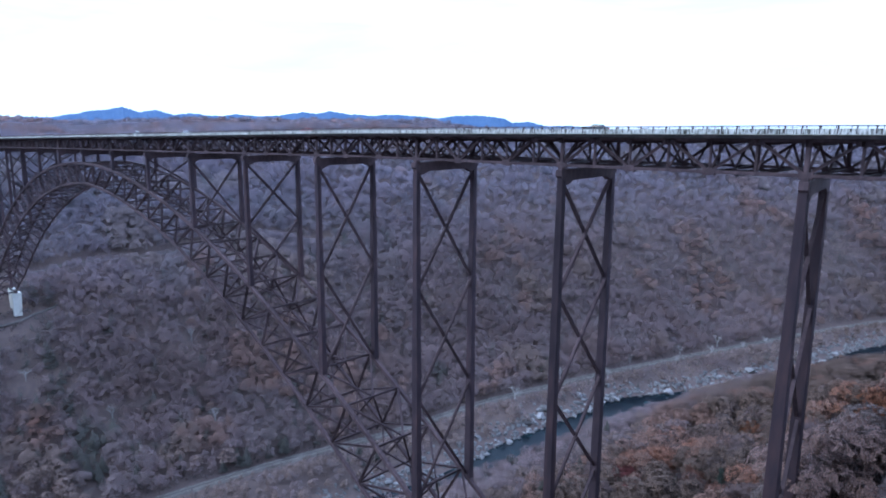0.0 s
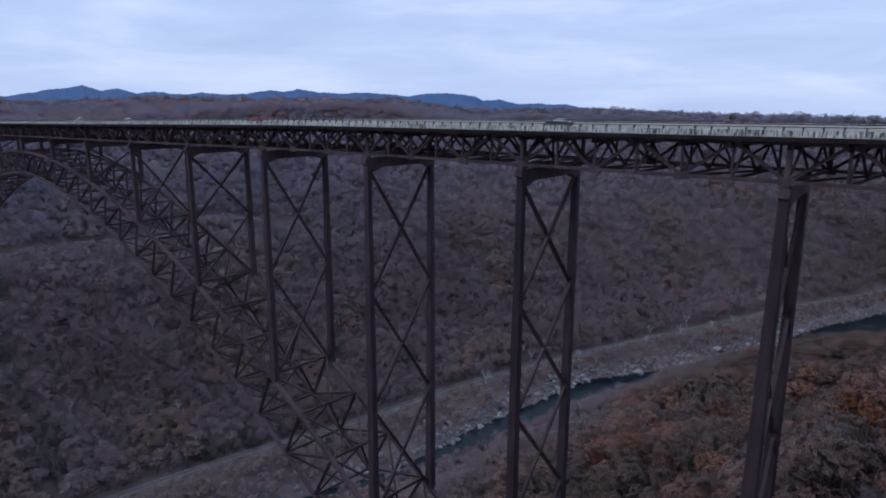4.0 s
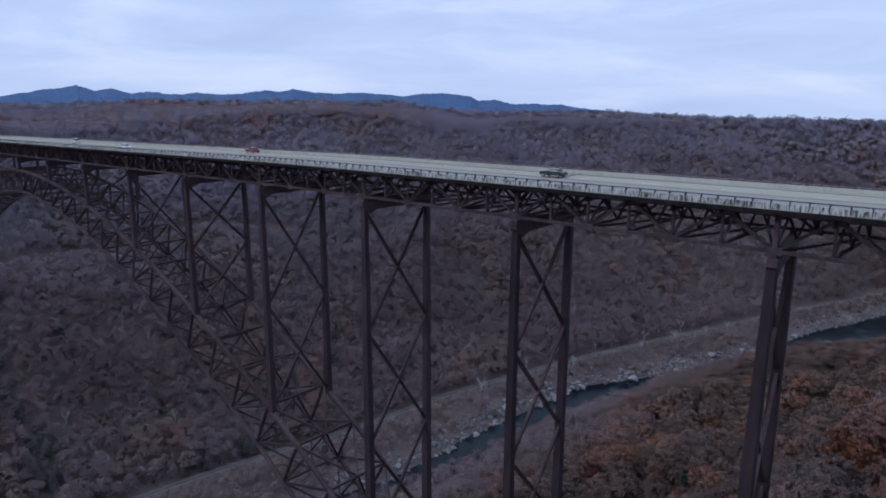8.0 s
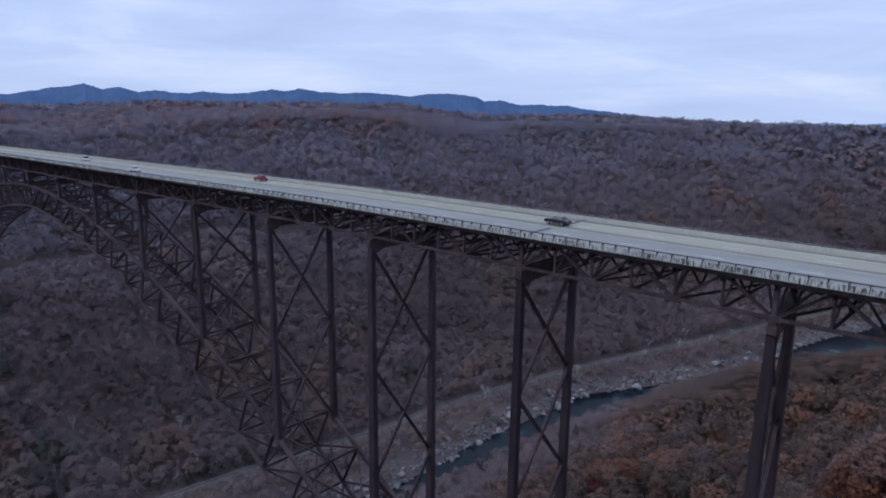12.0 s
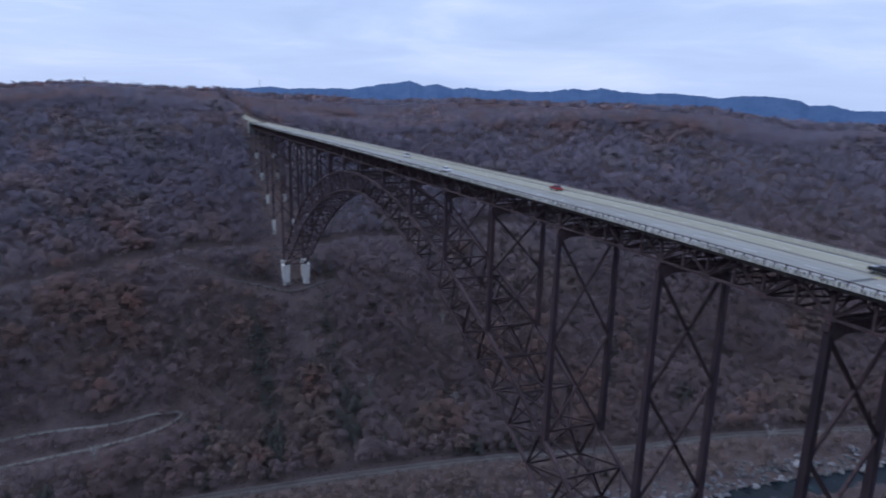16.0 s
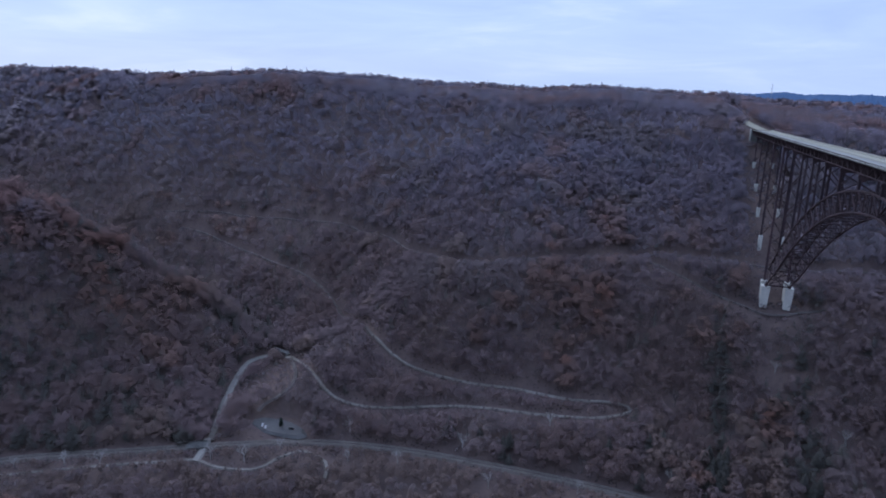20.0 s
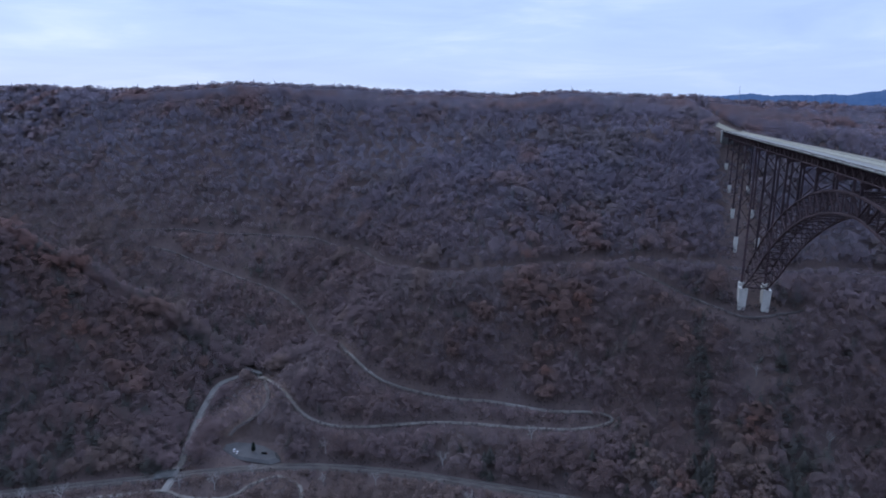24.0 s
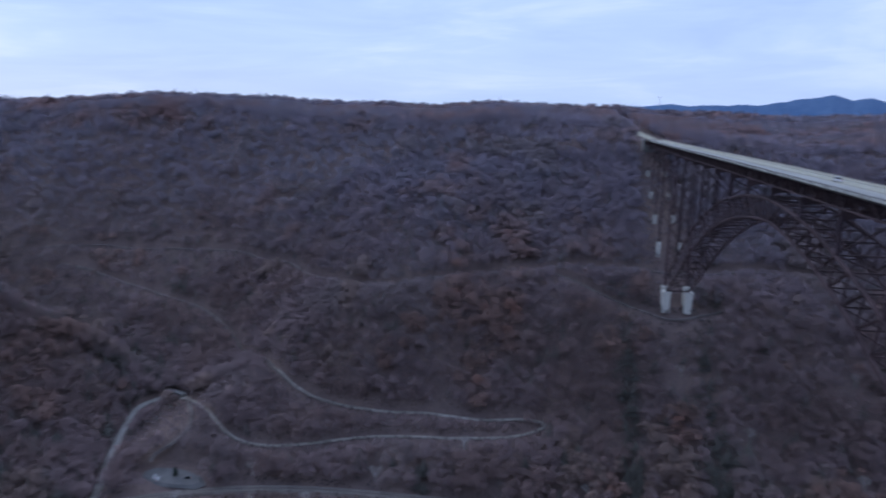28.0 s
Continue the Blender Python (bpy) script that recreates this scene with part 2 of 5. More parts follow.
# ---------------------------------------------------------------- lie of the land
GRADE = 0.01942            # the bridge falls gently towards its far end
SPAN = 37.0                # between bents over the arch
FAR_END, NEAR_END = -719.0, 152.0
RAIL_Y = [-4900, -2500, -1500, -1000, -700, -519, -449, -331, -258, -171, -111, 43, 130, 248, 326, 483, 649, 807, 1200, 1900, 2800, 4900]
RAIL_X = [2600, 1500, 700, 260, -40, -215, -252, -316, -332, -336, -336, -326, -316, -290, -285, -246, -192, -139, 20, 420, 1000, 2400]


def smooth(a):
    a = np.clip(a, 0, 1)
    return a * a * (3 - 2 * a)


def hashed(ix, iy):
    v = np.sin(ix * 127.1 + iy * 311.7) * 43758.5453
    return v - np.floor(v)


def value_noise(x, y, size):
    u, v = np.asarray(x, float) / size, np.asarray(y, float) / size
    i, j = np.floor(u), np.floor(v)
    a, b = smooth(u - i), smooth(v - j)
    low = hashed(i, j) * (1 - a) + hashed(i + 1, j) * a
    high = hashed(i, j + 1) * (1 - a) + hashed(i + 1, j + 1) * a
    return (low * (1 - b) + high * b) * 2 - 1


def rail_x(y):
    y = np.asarray(y, float)
    return (np.interp(y - 25, RAIL_Y, RAIL_X) + np.interp(y, RAIL_Y, RAIL_X) + np.interp(y + 25, RAIL_Y, RAIL_X)) / 3


CREEK = [(-200, -385), (-290, -408), (-360, -428), (-450, -436), (-490, -490), (-526, -560), (-548, -640), (-556, -720), (-572, -800), (-610, -920), (-690, -1080), (-850, -1350), (-1050, -1750), (-1400, -2600)]
CREEK_Z = [3, 6, 9, 12, 16, 21, 28, 35, 45, 62, 92, 160, 230, 300]


SPUR = [(-270, -900), (-300, -790), (-322, -710), (-345, -645), (-372, -605), (-402, -566), (-430, -524), (-443, -490), (-448, -462)]
SPUR_RISE = [0, 24, 36, 35, 28, 24, 25, 14, 0]


def near_line(x, y, line, heights):
    """Distance to a line on the plan, and the height along it."""
    best, level = np.full(np.shape(x), 1e9), np.zeros(np.shape(x))
    for (ax, ay), (bx, by), za, zb in zip(line, line[1:], heights, heights[1:]):
        dx, dy = bx - ax, by - ay
        s = np.clip(((x - ax) * dx + (y - ay) * dy) / (dx * dx + dy * dy), 0, 1)
        d = np.hypot(x - ax - s * dx, y - ay - s * dy)
        level = np.where(d < best, za + s * (zb - za), level)
        best = np.minimum(best, d)
    return best, level


def plateau(x, y):
    turn = np.degrees(np.arctan2(-(x - 100), y + 85))
    turn = np.where(turn < -90, turn + 360, turn)
    table = np.interp(turn, [-60, 0, 10, 16, 24, 29, 36, 40, 43, 47, 52, 57, 62, 66, 70, 74, 77, 80, 83, 86, 88, 91, 96, 101, 106, 111, 114, 119, 122, 126, 132, 138, 141, 170, 270],
                      [206, 206, 206, 212, 213, 216, 216, 212, 218, 232, 237, 238, 235, 236, 230, 229, 235, 239, 241, 256, 255, 256, 261, 252, 255, 258, 264, 270, 272, 265, 260, 271, 275, 272, 250])
    far = np.hypot(x - 100, y + 85)
    table = table - np.maximum(far - 1650, 0) * 0.055
    return table + 7 * value_noise(x, y, 420) + 4 * value_noise(x + 900, y, 170)


def ground_height(x, y):
    x, y = np.asarray(x, float), np.asarray(y, float)
    off = rail_x(y) - x                      # + on the far side of the railway
    slant = np.interp(y, [-700, -450, -300, 200, 450, 900], [0.72, 0.85, 1.0, 1.0, 0.93, 0.9])
    low = off + (np.interp(y, [-500, -200, 150, 212, 293, 361, 456, 517, 600, 655, 736, 795, 842, 892], [84, 72, 58, 62, 52, 48, 32, 49, 57, 61, 48, 42, 45, 39]) - 52) * smooth((-off - 4) / 30)
    far = np.interp(np.where(off < 0, low, off * slant), [-58, -52, -44, -30, -10, -4, 4, 10, 75, 150, 217, 257, 299, 342, 395, 470, 700],
                    [-3, 0, 4, 8, 11.5, 13, 13, 14, 41, 112, 147, 170, 188, 206, 230, 252, 262])
    shift = np.interp(y, [200, 350, 450, 540, 600, 680, 760, 830, 940, 1200], [0, 3, 5, 9, 10, 5, -12, -18, -10, 0])
    near = np.interp(shift - off, [60, 80, 88, 102, 190, 300, 345, 363, 385, 402, 430, 470, 520, 700],
                     [-3, -3, 0.5, 7, 50, 96, 122, 130, 168, 198, 218, 240, 256, 262])
    h = np.maximum(far, near)
    top = plateau(x, y)
    steep = smooth((h - 16) / 60) * smooth((235 - h) / 60)
    gully = value_noise(x * 0.45, y, 75) * 9 + value_noise(x * 0.6 + 40, y + 77, 33) * 3.5
    axis = smooth((np.abs(y - 8) - 25) / 60)
    h = h + steep * gully * axis
    rim = smooth((h - 190) / 60)
    h = h * (1 - rim) + np.minimum(h, top) * rim
    h = np.where(np.abs(off) > 480, h + smooth((np.abs(off) - 480) / 500) * (top - h), h)
    bed = np.interp(-x, [719, 800, 900, 1000, 1080, 1160, 1260], [241.5, 240.7, 240.2, 241.4, 243.9, 246.9, 249])
    fill = smooth((FAR_END - 2 - x) / 14) * smooth((34 - np.abs(y - 8)) / 22) * smooth((x + 1240) / 80)
    h = h + fill * (bed - h)
    d, level = near_line(x, y, CREEK, CREEK_Z)
    d = np.sqrt(d * d + 324) - 18
    cut = level + d * np.interp(d, [0, 200, 420], [0.62, 0.82, 0.95]) + value_noise(x, y, 60) * 5 * smooth(d / 60)
    cut = np.maximum(cut, 3)
    soft = 62 * smooth((off - 12) / 130) + 0.01
    lap = np.clip(0.5 + 0.5 * (h - cut) / soft, 0, 1)
    h = np.where(off > 12, h * (1 - lap) + cut * lap - soft * lap * (1 - lap), h)
    d, rise = near_line(x, y, SPUR, SPUR_RISE)
    bench = 6.0 * np.exp(-((x + 471) / 11) ** 2 - ((y - 8) / 30) ** 4)      # ground raised below the arch footings to fit the camera's view
    return h + rise * np.exp(-(d / 54) ** 2) + bench


# ---------------------------------------------------------------- building helpers
def mesh_of(name, verts, faces, mat):
    me = bpy.data.meshes.new(name)
    me.from_pydata(verts, [], faces)
    me.materials.append(mat)
    me.update()
    return me


def part(name, data, mat=None, parent=None, label=""):
    if isinstance(data, bmesh.types.BMesh):
        me = bpy.data.meshes.new(name)
        data.to_mesh(me)
        data.free()
        me.materials.append(mat)
        data = me
    ob = new(name, data)
    ob.parent = parent
    if label:
        ob["label"] = label
    return ob


def box(bm, lo, hi, bevel=0.0):
    v = [bm.verts.new((x, y, z)) for z in (lo[2], hi[2]) for x, y in ((lo[0], lo[1]), (hi[0], lo[1]), (hi[0], hi[1]), (lo[0], hi[1]))]
    for f in ((3, 2, 1, 0), (4, 5, 6, 7), (0, 1, 5, 4), (1, 2, 6, 5), (2, 3, 7, 6), (3, 0, 4, 7)):
        bm.faces.new([v[i] for i in f])
    if bevel:
        bmesh.ops.bevel(bm, geom=bm.edges[:], offset=bevel, segments=1, affect="EDGES")
    return bm


def section(kind):
    """A unit member from z 0 to 1: a chamfered box, or a rolled H."""
    if kind == "box":
        c = [(-.5, -.4), (-.4, -.5), (.4, -.5), (.5, -.4), (.5, .4), (.4, .5), (-.4, .5), (-.5, .4)]
    else:
        c = [(-.5, -.5), (.5, -.5), (.5, -.34), (.1, -.34), (.1, .34), (.5, .34), (.5, .5), (-.5, .5), (-.5, .34), (-.1, .34), (-.1, -.34), (-.5, -.34)]
    n = len(c)
    verts = [(x, y, z) for z in (0, 1) for x, y in c]
    faces = [(i, (i + 1) % n, n + (i + 1) % n, n + i) for i in range(n)]
    if kind == "box":
        faces += [tuple(range(n - 1, -1, -1)), tuple(range(n, 2 * n))]
    return verts, faces


SHAPES = {}


def member(name, a, b, wide, deep, parent, mat=None, kind="box"):
    """One straight steel member from a to b, a mesh object of its own."""
    mat = mat or STEEL
    key = (kind, mat.name)
    if key not in SHAPES:
        SHAPES[key] = mesh_of(kind + "_member", *section(kind), mat)
    a, b = Vector(a), Vector(b)
    ob = part(name, SHAPES[key], None, parent)
    turn = (b - a).to_track_quat("Z", "Y").to_matrix().to_4x4()
    ob.matrix_basis = Matrix.Translation(a) @ turn @ Matrix.Diagonal((wide, deep, (b - a).length, 1))
    return ob


def joined_members(bm, pairs, wide, deep):
    for a, b in pairs:
        a, b = Vector(a), Vector(b)
        m = Matrix.Translation(a) @ (b - a).to_track_quat("Z", "Y").to_matrix().to_4x4() @ Matrix.Diagonal((wide, deep, (b - a).length, 1))
        vs = [bm.verts.new(m @ Vector((x, y, z))) for z in (0, 1) for x, y in ((-.5, -.5), (.5, -.5), (.5, .5), (-.5, .5))]
        for f in ((0, 1, 5, 4), (1, 2, 6, 5), (2, 3, 7, 6), (3, 0, 4, 7), (3, 2, 1, 0), (4, 5, 6, 7)):
            bm.faces.new([vs[i] for i in f])
    return bm


def tapered(foot, head, wf, wh):
    """An upright box column, wider at its foot."""
    bm = bmesh.new()
    rings = []
    for (x, y, z), (a, b) in ((foot, wf), (head, wh)):
        c = min(a, b) * 0.08
        rings.append([bm.verts.new((x + p, y + q, z)) for p, q in ((-a + c, -b), (a - c, -b), (a, -b + c), (a, b - c), (a - c, b), (-a + c, b), (-a, b - c), (-a, -b + c))])
    for i in range(8):
        bm.faces.new((rings[0][i], rings[0][(i + 1) % 8], rings[1][(i + 1) % 8], rings[1][i]))
    bm.faces.new(rings[0][::-1])
    bm.faces.new(rings[1])
    return bm


# ---------------------------------------------------------------- ground, river, far ridges
def ribbon(line, wide, lift, step=5.0, across=3):
    """A road bed laid over the land along a plan line."""
    pts = [Vector((*p, 0)) for p in line]
    dense = []
    for i in range(len(pts) - 1):
        p0, p1, p2, p3 = pts[max(i - 1, 0)], pts[i], pts[i + 1], pts[min(i + 2, len(pts) - 1)]
        n = max(2, int((p2 - p1).length / step))
        for k in range(n):
            t = k / n
            dense.append(0.5 * ((2 * p1) + (p2 - p0) * t + (2 * p0 - 5 * p1 + 4 * p2 - p3) * t * t + (3 * p1 - p0 - 3 * p2 + p3) * t ** 3))
    dense.append(pts[-1])
    zs = np.array([float(ground_height(p.x, p.y)) for p in dense])
    ker = np.ones(5) / 5
    zs = np.maximum(zs, np.convolve(np.pad(zs, 2, "edge"), ker, "valid"))
    rows = []
    for i, p in enumerate(dense):
        d = (dense[min(i + 1, len(dense) - 1)] - dense[max(i - 1, 0)]).normalized()
        s = Vector((-d.y, d.x, 0))
        rows.append([(p.x + s.x * wide * f, p.y + s.y * wide * f, zs[i] + lift - (1.1 if abs(f) > 0.5 else 0)) for f in (-0.8, -0.5, 0, 0.5, 0.8)])
    verts = [v for r in rows for v in r]
    faces = [(i * 5 + k, i * 5 + k + 1, i * 5 + k + 6, i * 5 + k + 5) for i in range(len(rows) - 1) for k in range(4)]
    return verts, faces, dense


LOWER = [(-262, -388), (-290, -398), (-350, -428), (-404, -447), (-430, -449), (-454, -437), (-440, -414), (-412, -388), (-376, -351), (-362, -327), (-361, -301), (-368, -274), (-385, -217), (-391, -158), (-398, -115), (-410, -92),
         (-414, -110), (-411, -140), (-411, -191), (-407, -239), (-408, -290), (-422, -320)]
TRAIL = [(-422, -320), (-475, -366), (-554, -449), (-599, -549), (-625, -622), (-636, -698)]
UPPER = [(-654, -738), (-663, -630), (-661, -586), (-644, -496), (-605, -403), (-534, -309), (-504, -251), (-517, -187), (-533, -117), (-532, -43), (-527, 0), (-524, 60), (-518, 130), (-514, 190), (-500, 320)]
ACCESS = [(-525, -90), (-500, -48), (-484, -20), (-473, -2), (-473, 18), (-485, 46)]
RAIL = [(float(rail_x(v)), float(v)) for v in range(-800, 1500, 30)]
TOP_ROAD = [(-725, 242.2), (-800, 241.3), (-900, 240.8), (-1000, 242.0), (-1080, 244.5), (-1160, 247.5)]
LOT_LANE = [(-328, -378), (-338, -379), (-351, -370), (-366, -368), (-384, -376), (-405, -390), (-430, -408)]
BANK_ROAD = [(-160, -560), (-199, -500), (-228, -455), (-256, -405), (-264, -388), (-262, -371), (-272, -342), (-290, -334), (-304, -322), (-296, -300), (-280, -292)]

def spaced(lo, a, b, hi, fine):
    mid = list(np.arange(a, b + 0.1, fine))
    out, step, v = [], fine, b
    while v < hi:
        step *= 1.14
        v += step
        out.append(min(v, hi))
    inn, step, v = [], fine, a
    while v > lo:
        step *= 1.14
        v -= step
        inn.append(max(v, lo))
    return np.array(inn[::-1] + mid + out)


gx, gy = spaced(-4700, -1000, 190, 3000, 6.5), spaced(-3600, -900, 1050, 4600, 7.5)
GX, GY = np.meshgrid(gx, gy)
GZ = ground_height(GX, GY)
# cut the ground down a little under each road bed
for line, wide, lift in ((LOWER, 2.0, 0.5), (UPPER, 2.4, 0.5), (ACCESS, 2.6, 0.4), (BANK_ROAD, 2.1, 0.4), (TRAIL, 2.5, 0.4), (RAIL, 6.6, 0.5), (LOT_LANE, 2.1, 0.4)):
    verts, faces, dense = ribbon(line, wide, lift)
    for n, p in enumerate(dense):
        z, r = verts[n * 5 + 2][2] - lift - 0.5, wide * 0.5 + 5.0
        i0, i1 = np.searchsorted(gx, (p.x - r, p.x + r))
        j0, j1 = np.searchsorted(gy, (p.y - r, p.y + r))
        if i1 > i0 and j1 > j0:
            GZ[j0:j1, i0:i1] = np.minimum(GZ[j0:j1, i0:i1], z)
LOT_Z = 16.2
in_lot = (np.abs(GX + 328) < 20) & (np.abs(GY + 358) < 30)
GZ[in_lot] = np.minimum(GZ[in_lot], LOT_Z - 0.6)
nx, ny = len(gx), len(gy)
ids = np.arange(nx * ny).reshape(ny, nx)
quads = np.stack([ids[:-1, :-1], ids[:-1, 1:], ids[1:, 1:], ids[1:, :-1]], -1).reshape(-1, 4)
ground = new("ground", mesh_of("ground", np.stack([GX, GY, GZ], -1).reshape(-1, 3).tolist(), quads.tolist(), FLOOR))
ground.data.shade_smooth()
tagged(ground, "steep gorge slopes covered in brown leaf litter", "ground", kind="structure")

ry = np.arange(-1400, 2300, 14.0)
bank = np.array([[v, v + 30, v + 60, v + 92] for v in rail_x(ry) + 14])
rv = [(float(bank[i, k]), float(ry[i]), 0.0) for i in range(len(ry)) for k in range(4)]
rf = [(i * 4 + k, i * 4 + k + 1, i * 4 + k + 5, i * 4 + k + 4) for i in range(len(ry) - 1) for k in range(3)]
river = new("water", mesh_of("water", rv, rf, WATER))
tagged(river, "dark teal river with a few white rapids", "river", kind="structure")


def far_ridge(name, distance, turns, rises, rough, depth, mat, label):
    """A wooded ridge line in the distance, a backdrop sheet with an uneven crest fitted to the camera's view."""
    a = np.arange(turns[0], turns[-1], 0.06)
    nrg = np.random.default_rng(int(distance))
    top = 282 + distance * np.tan(np.radians(np.interp(a, turns, rises)))
    top = top + rough * (value_noise(a * 10, a * 0, 14) + 0.5 * value_noise(a * 10, a * 0 + 9, 5)) + 0.35 * rough * value_noise(a * 10, a * 0, 1.3)
    verts, faces = [], []
    for k, (r, drop) in enumerate(((distance - depth, 1.0), (distance - depth * 0.45, 0.35), (distance, 0.0), (distance + depth * 0.5, 0.5))):
        x, y = 100 - r * np.sin(np.radians(a)), -85 + r * np.cos(np.radians(a))
        z = top + (nrg.uniform(-2.4, 2.4, len(a)) if k == 2 else 0) - drop * 190 + (value_noise(x, y, 160) * 18 if 0 < k < 2 else 0)
        verts += list(zip(x.tolist(), y.tolist(), z.tolist()))
    n = len(a)
    for k in range(3):
        faces += [(k * n + i, k * n + i + 1, (k + 1) * n + i + 1, (k + 1) * n + i) for i in range(n - 1)]
    ob = new(name, mesh_of(name, verts, faces, mat))
    ob.data.shade_smooth()
    return tagged(ob, label, "ridge", kind="structure")


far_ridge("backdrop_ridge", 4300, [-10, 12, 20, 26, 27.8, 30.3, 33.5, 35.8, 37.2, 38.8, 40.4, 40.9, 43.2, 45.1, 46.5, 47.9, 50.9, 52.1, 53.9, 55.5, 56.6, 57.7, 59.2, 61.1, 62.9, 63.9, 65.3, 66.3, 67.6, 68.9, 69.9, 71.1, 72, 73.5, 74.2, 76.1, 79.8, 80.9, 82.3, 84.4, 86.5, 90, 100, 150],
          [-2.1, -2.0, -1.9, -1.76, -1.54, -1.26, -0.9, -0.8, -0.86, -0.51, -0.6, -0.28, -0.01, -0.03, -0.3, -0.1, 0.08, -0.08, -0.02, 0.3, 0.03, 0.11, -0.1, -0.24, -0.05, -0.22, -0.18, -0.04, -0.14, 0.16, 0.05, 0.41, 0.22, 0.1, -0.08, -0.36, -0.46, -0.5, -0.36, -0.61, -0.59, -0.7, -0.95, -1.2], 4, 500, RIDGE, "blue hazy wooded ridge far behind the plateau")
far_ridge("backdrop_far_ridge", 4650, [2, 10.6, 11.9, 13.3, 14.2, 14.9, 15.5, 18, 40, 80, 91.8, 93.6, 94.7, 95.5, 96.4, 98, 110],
          [-1.7, -1.62, -1.74, -1.82, -1.69, -1.79, -1.89, -2.1, -2.2, -1.2, -0.55, -0.57, -0.55, -0.42, -0.6, -0.8, -1.2], 3, 300, RIDGE_PALE, "pale blue hazy ridge on the horizon")

# ---------------------------------------------------------------- the bridge
WIDE = 17.3


def line_z(x):
    return 258.0 + GRADE * x


def base_z(x):
    """The deck falls off a little faster towards the far end, bent to fit the camera's view."""
    return line_z(x) - 0.55 - float(np.interp(-x, [20, 60, 132, 215, 280, 350, 445, 576, 680, 740], [0, 0.4, 1.2, 2.0, 2.7, 3.6, 5.0, 6.6, 7.8, 8.4]))


def deck_z(x):
    return base_z(x) + 0.55


bridge = new("arch_bridge")
bridge.location = (0, 0, 0)
tagged(bridge, "long dark brown weathering-steel arch bridge over the gorge", "bridge")

CENTRE = -6 * SPAN
ARCH = 7 * SPAN
ARCH_BENTS = [CENTRE + k * SPAN for k in range(-7, 8)]
FAR_BENTS = [-547.0, -587.5, -629.0, -672.0]
NEAR_BENTS = [75.4, 113.0]


def arch_top(x):
    return line_z(x) - 7.5 - 0.00144 * (x - CENTRE) ** 2


def arch_foot(x):
    """The node of the bottom chord that stands square below the top chord's node at x."""
    s = abs(x - CENTRE) / ARCH
    deep = float(np.interp(s, [0, 0.3, 0.55, 0.75, 1], [8.8, 11.4, 13.6, 14.6, 15.5]))
    lean = math.atan(GRADE - 2 * 0.00144 * (x - CENTRE))
    inward = deep * math.sin(lean) * (1 - float(smooth((s - 0.86) / 0.14)))
    return x + inward, arch_top(x) - deep * math.cos(lean)


# deck trusses, span by span
stops = sorted(ARCH_BENTS + FAR_BENTS + NEAR_BENTS + [FAR_END, NEAR_END])
LOW, HIGH = 1.5, 6.0
for a, b in zip(stops, stops[1:]):
    n, step = 6, (b - a) / 6
    xs = [a + k * step for k in range(n + 1)]
    bm = bmesh.new()
    joined_members(bm, [((a, y, base_z(a) + 5.95), (b, y, base_z(b) + 5.95)) for y in (2.2, 5.4, 8.65, 11.9, 15.1)], 0.35, 0.75)
    span = part("truss_span", bm, STEEL, bridge)
    for y in (0.0, WIDE):
        for k in range(n):
            u, v = xs[k], xs[k + 1]
            member("bottom_chord", (u, y, base_z(u) + LOW), (v, y, base_z(v) + LOW), 0.46, 0.46, span)
            member("top_chord", (u, y, base_z(u) + HIGH), (v, y, base_z(v) + HIGH), 0.5, 0.52, span)
            lo_u, lo_v = (LOW, HIGH) if k % 2 == 0 else (HIGH, LOW)
            member("diagonal", (u, y, base_z(u) + lo_u), (v, y, base_z(v) + lo_v), 0.36, 0.4, span, kind="h")
            member("vertical_post", (u, y, base_z(u) + LOW), (u, y, base_z(u) + HIGH), 0.30 if k else 0.62, 0.34, span, kind="h")
            g = u if k % 2 == 0 else v
            if k % 2:
                member("gusset_plate", (g - 0.9, y, base_z(g) + LOW), (g + 0.9, y, base_z(g) + LOW), 0.52, 0.95, span)
            if k % 2 == 0:
                member("gusset_plate", (v - 0.95, y, base_z(v) + HIGH - 0.15), (v + 0.95, y, base_z(v) + HIGH - 0.15), 0.58, 1.05, span)
    for k in range(n):
        u, v, z = xs[k], xs[k + 1], base_z(xs[k])
        for f in (u,):
            zf = base_z(f)
            member("floor_beam", (f, -1.1, zf + 5.6), (f, WIDE + 1.1, zf + 5.6), 0.32, 0.7, span, kind="h")
            member("bottom_strut", (f, 0, zf + LOW), (f, WIDE, zf + LOW), 0.34, 0.34, span, kind="h")
            for q in range(4):
                za, zb = (LOW, 5.3) if q % 2 == 0 else (5.3, LOW)
                member("sway_brace", (f, WIDE * q / 4, zf + za), (f, WIDE * (q + 1) / 4, zf + zb), 0.27, 0.27, span, kind="h")
        y0, y1 = (0, WIDE) if k % 2 == 0 else (WIDE, 0)
        member("lateral_brace", (u, y0, z + LOW - 0.1), (v, y1, base_z(v) + LOW - 0.1), 0.3, 0.3, span, kind="h")


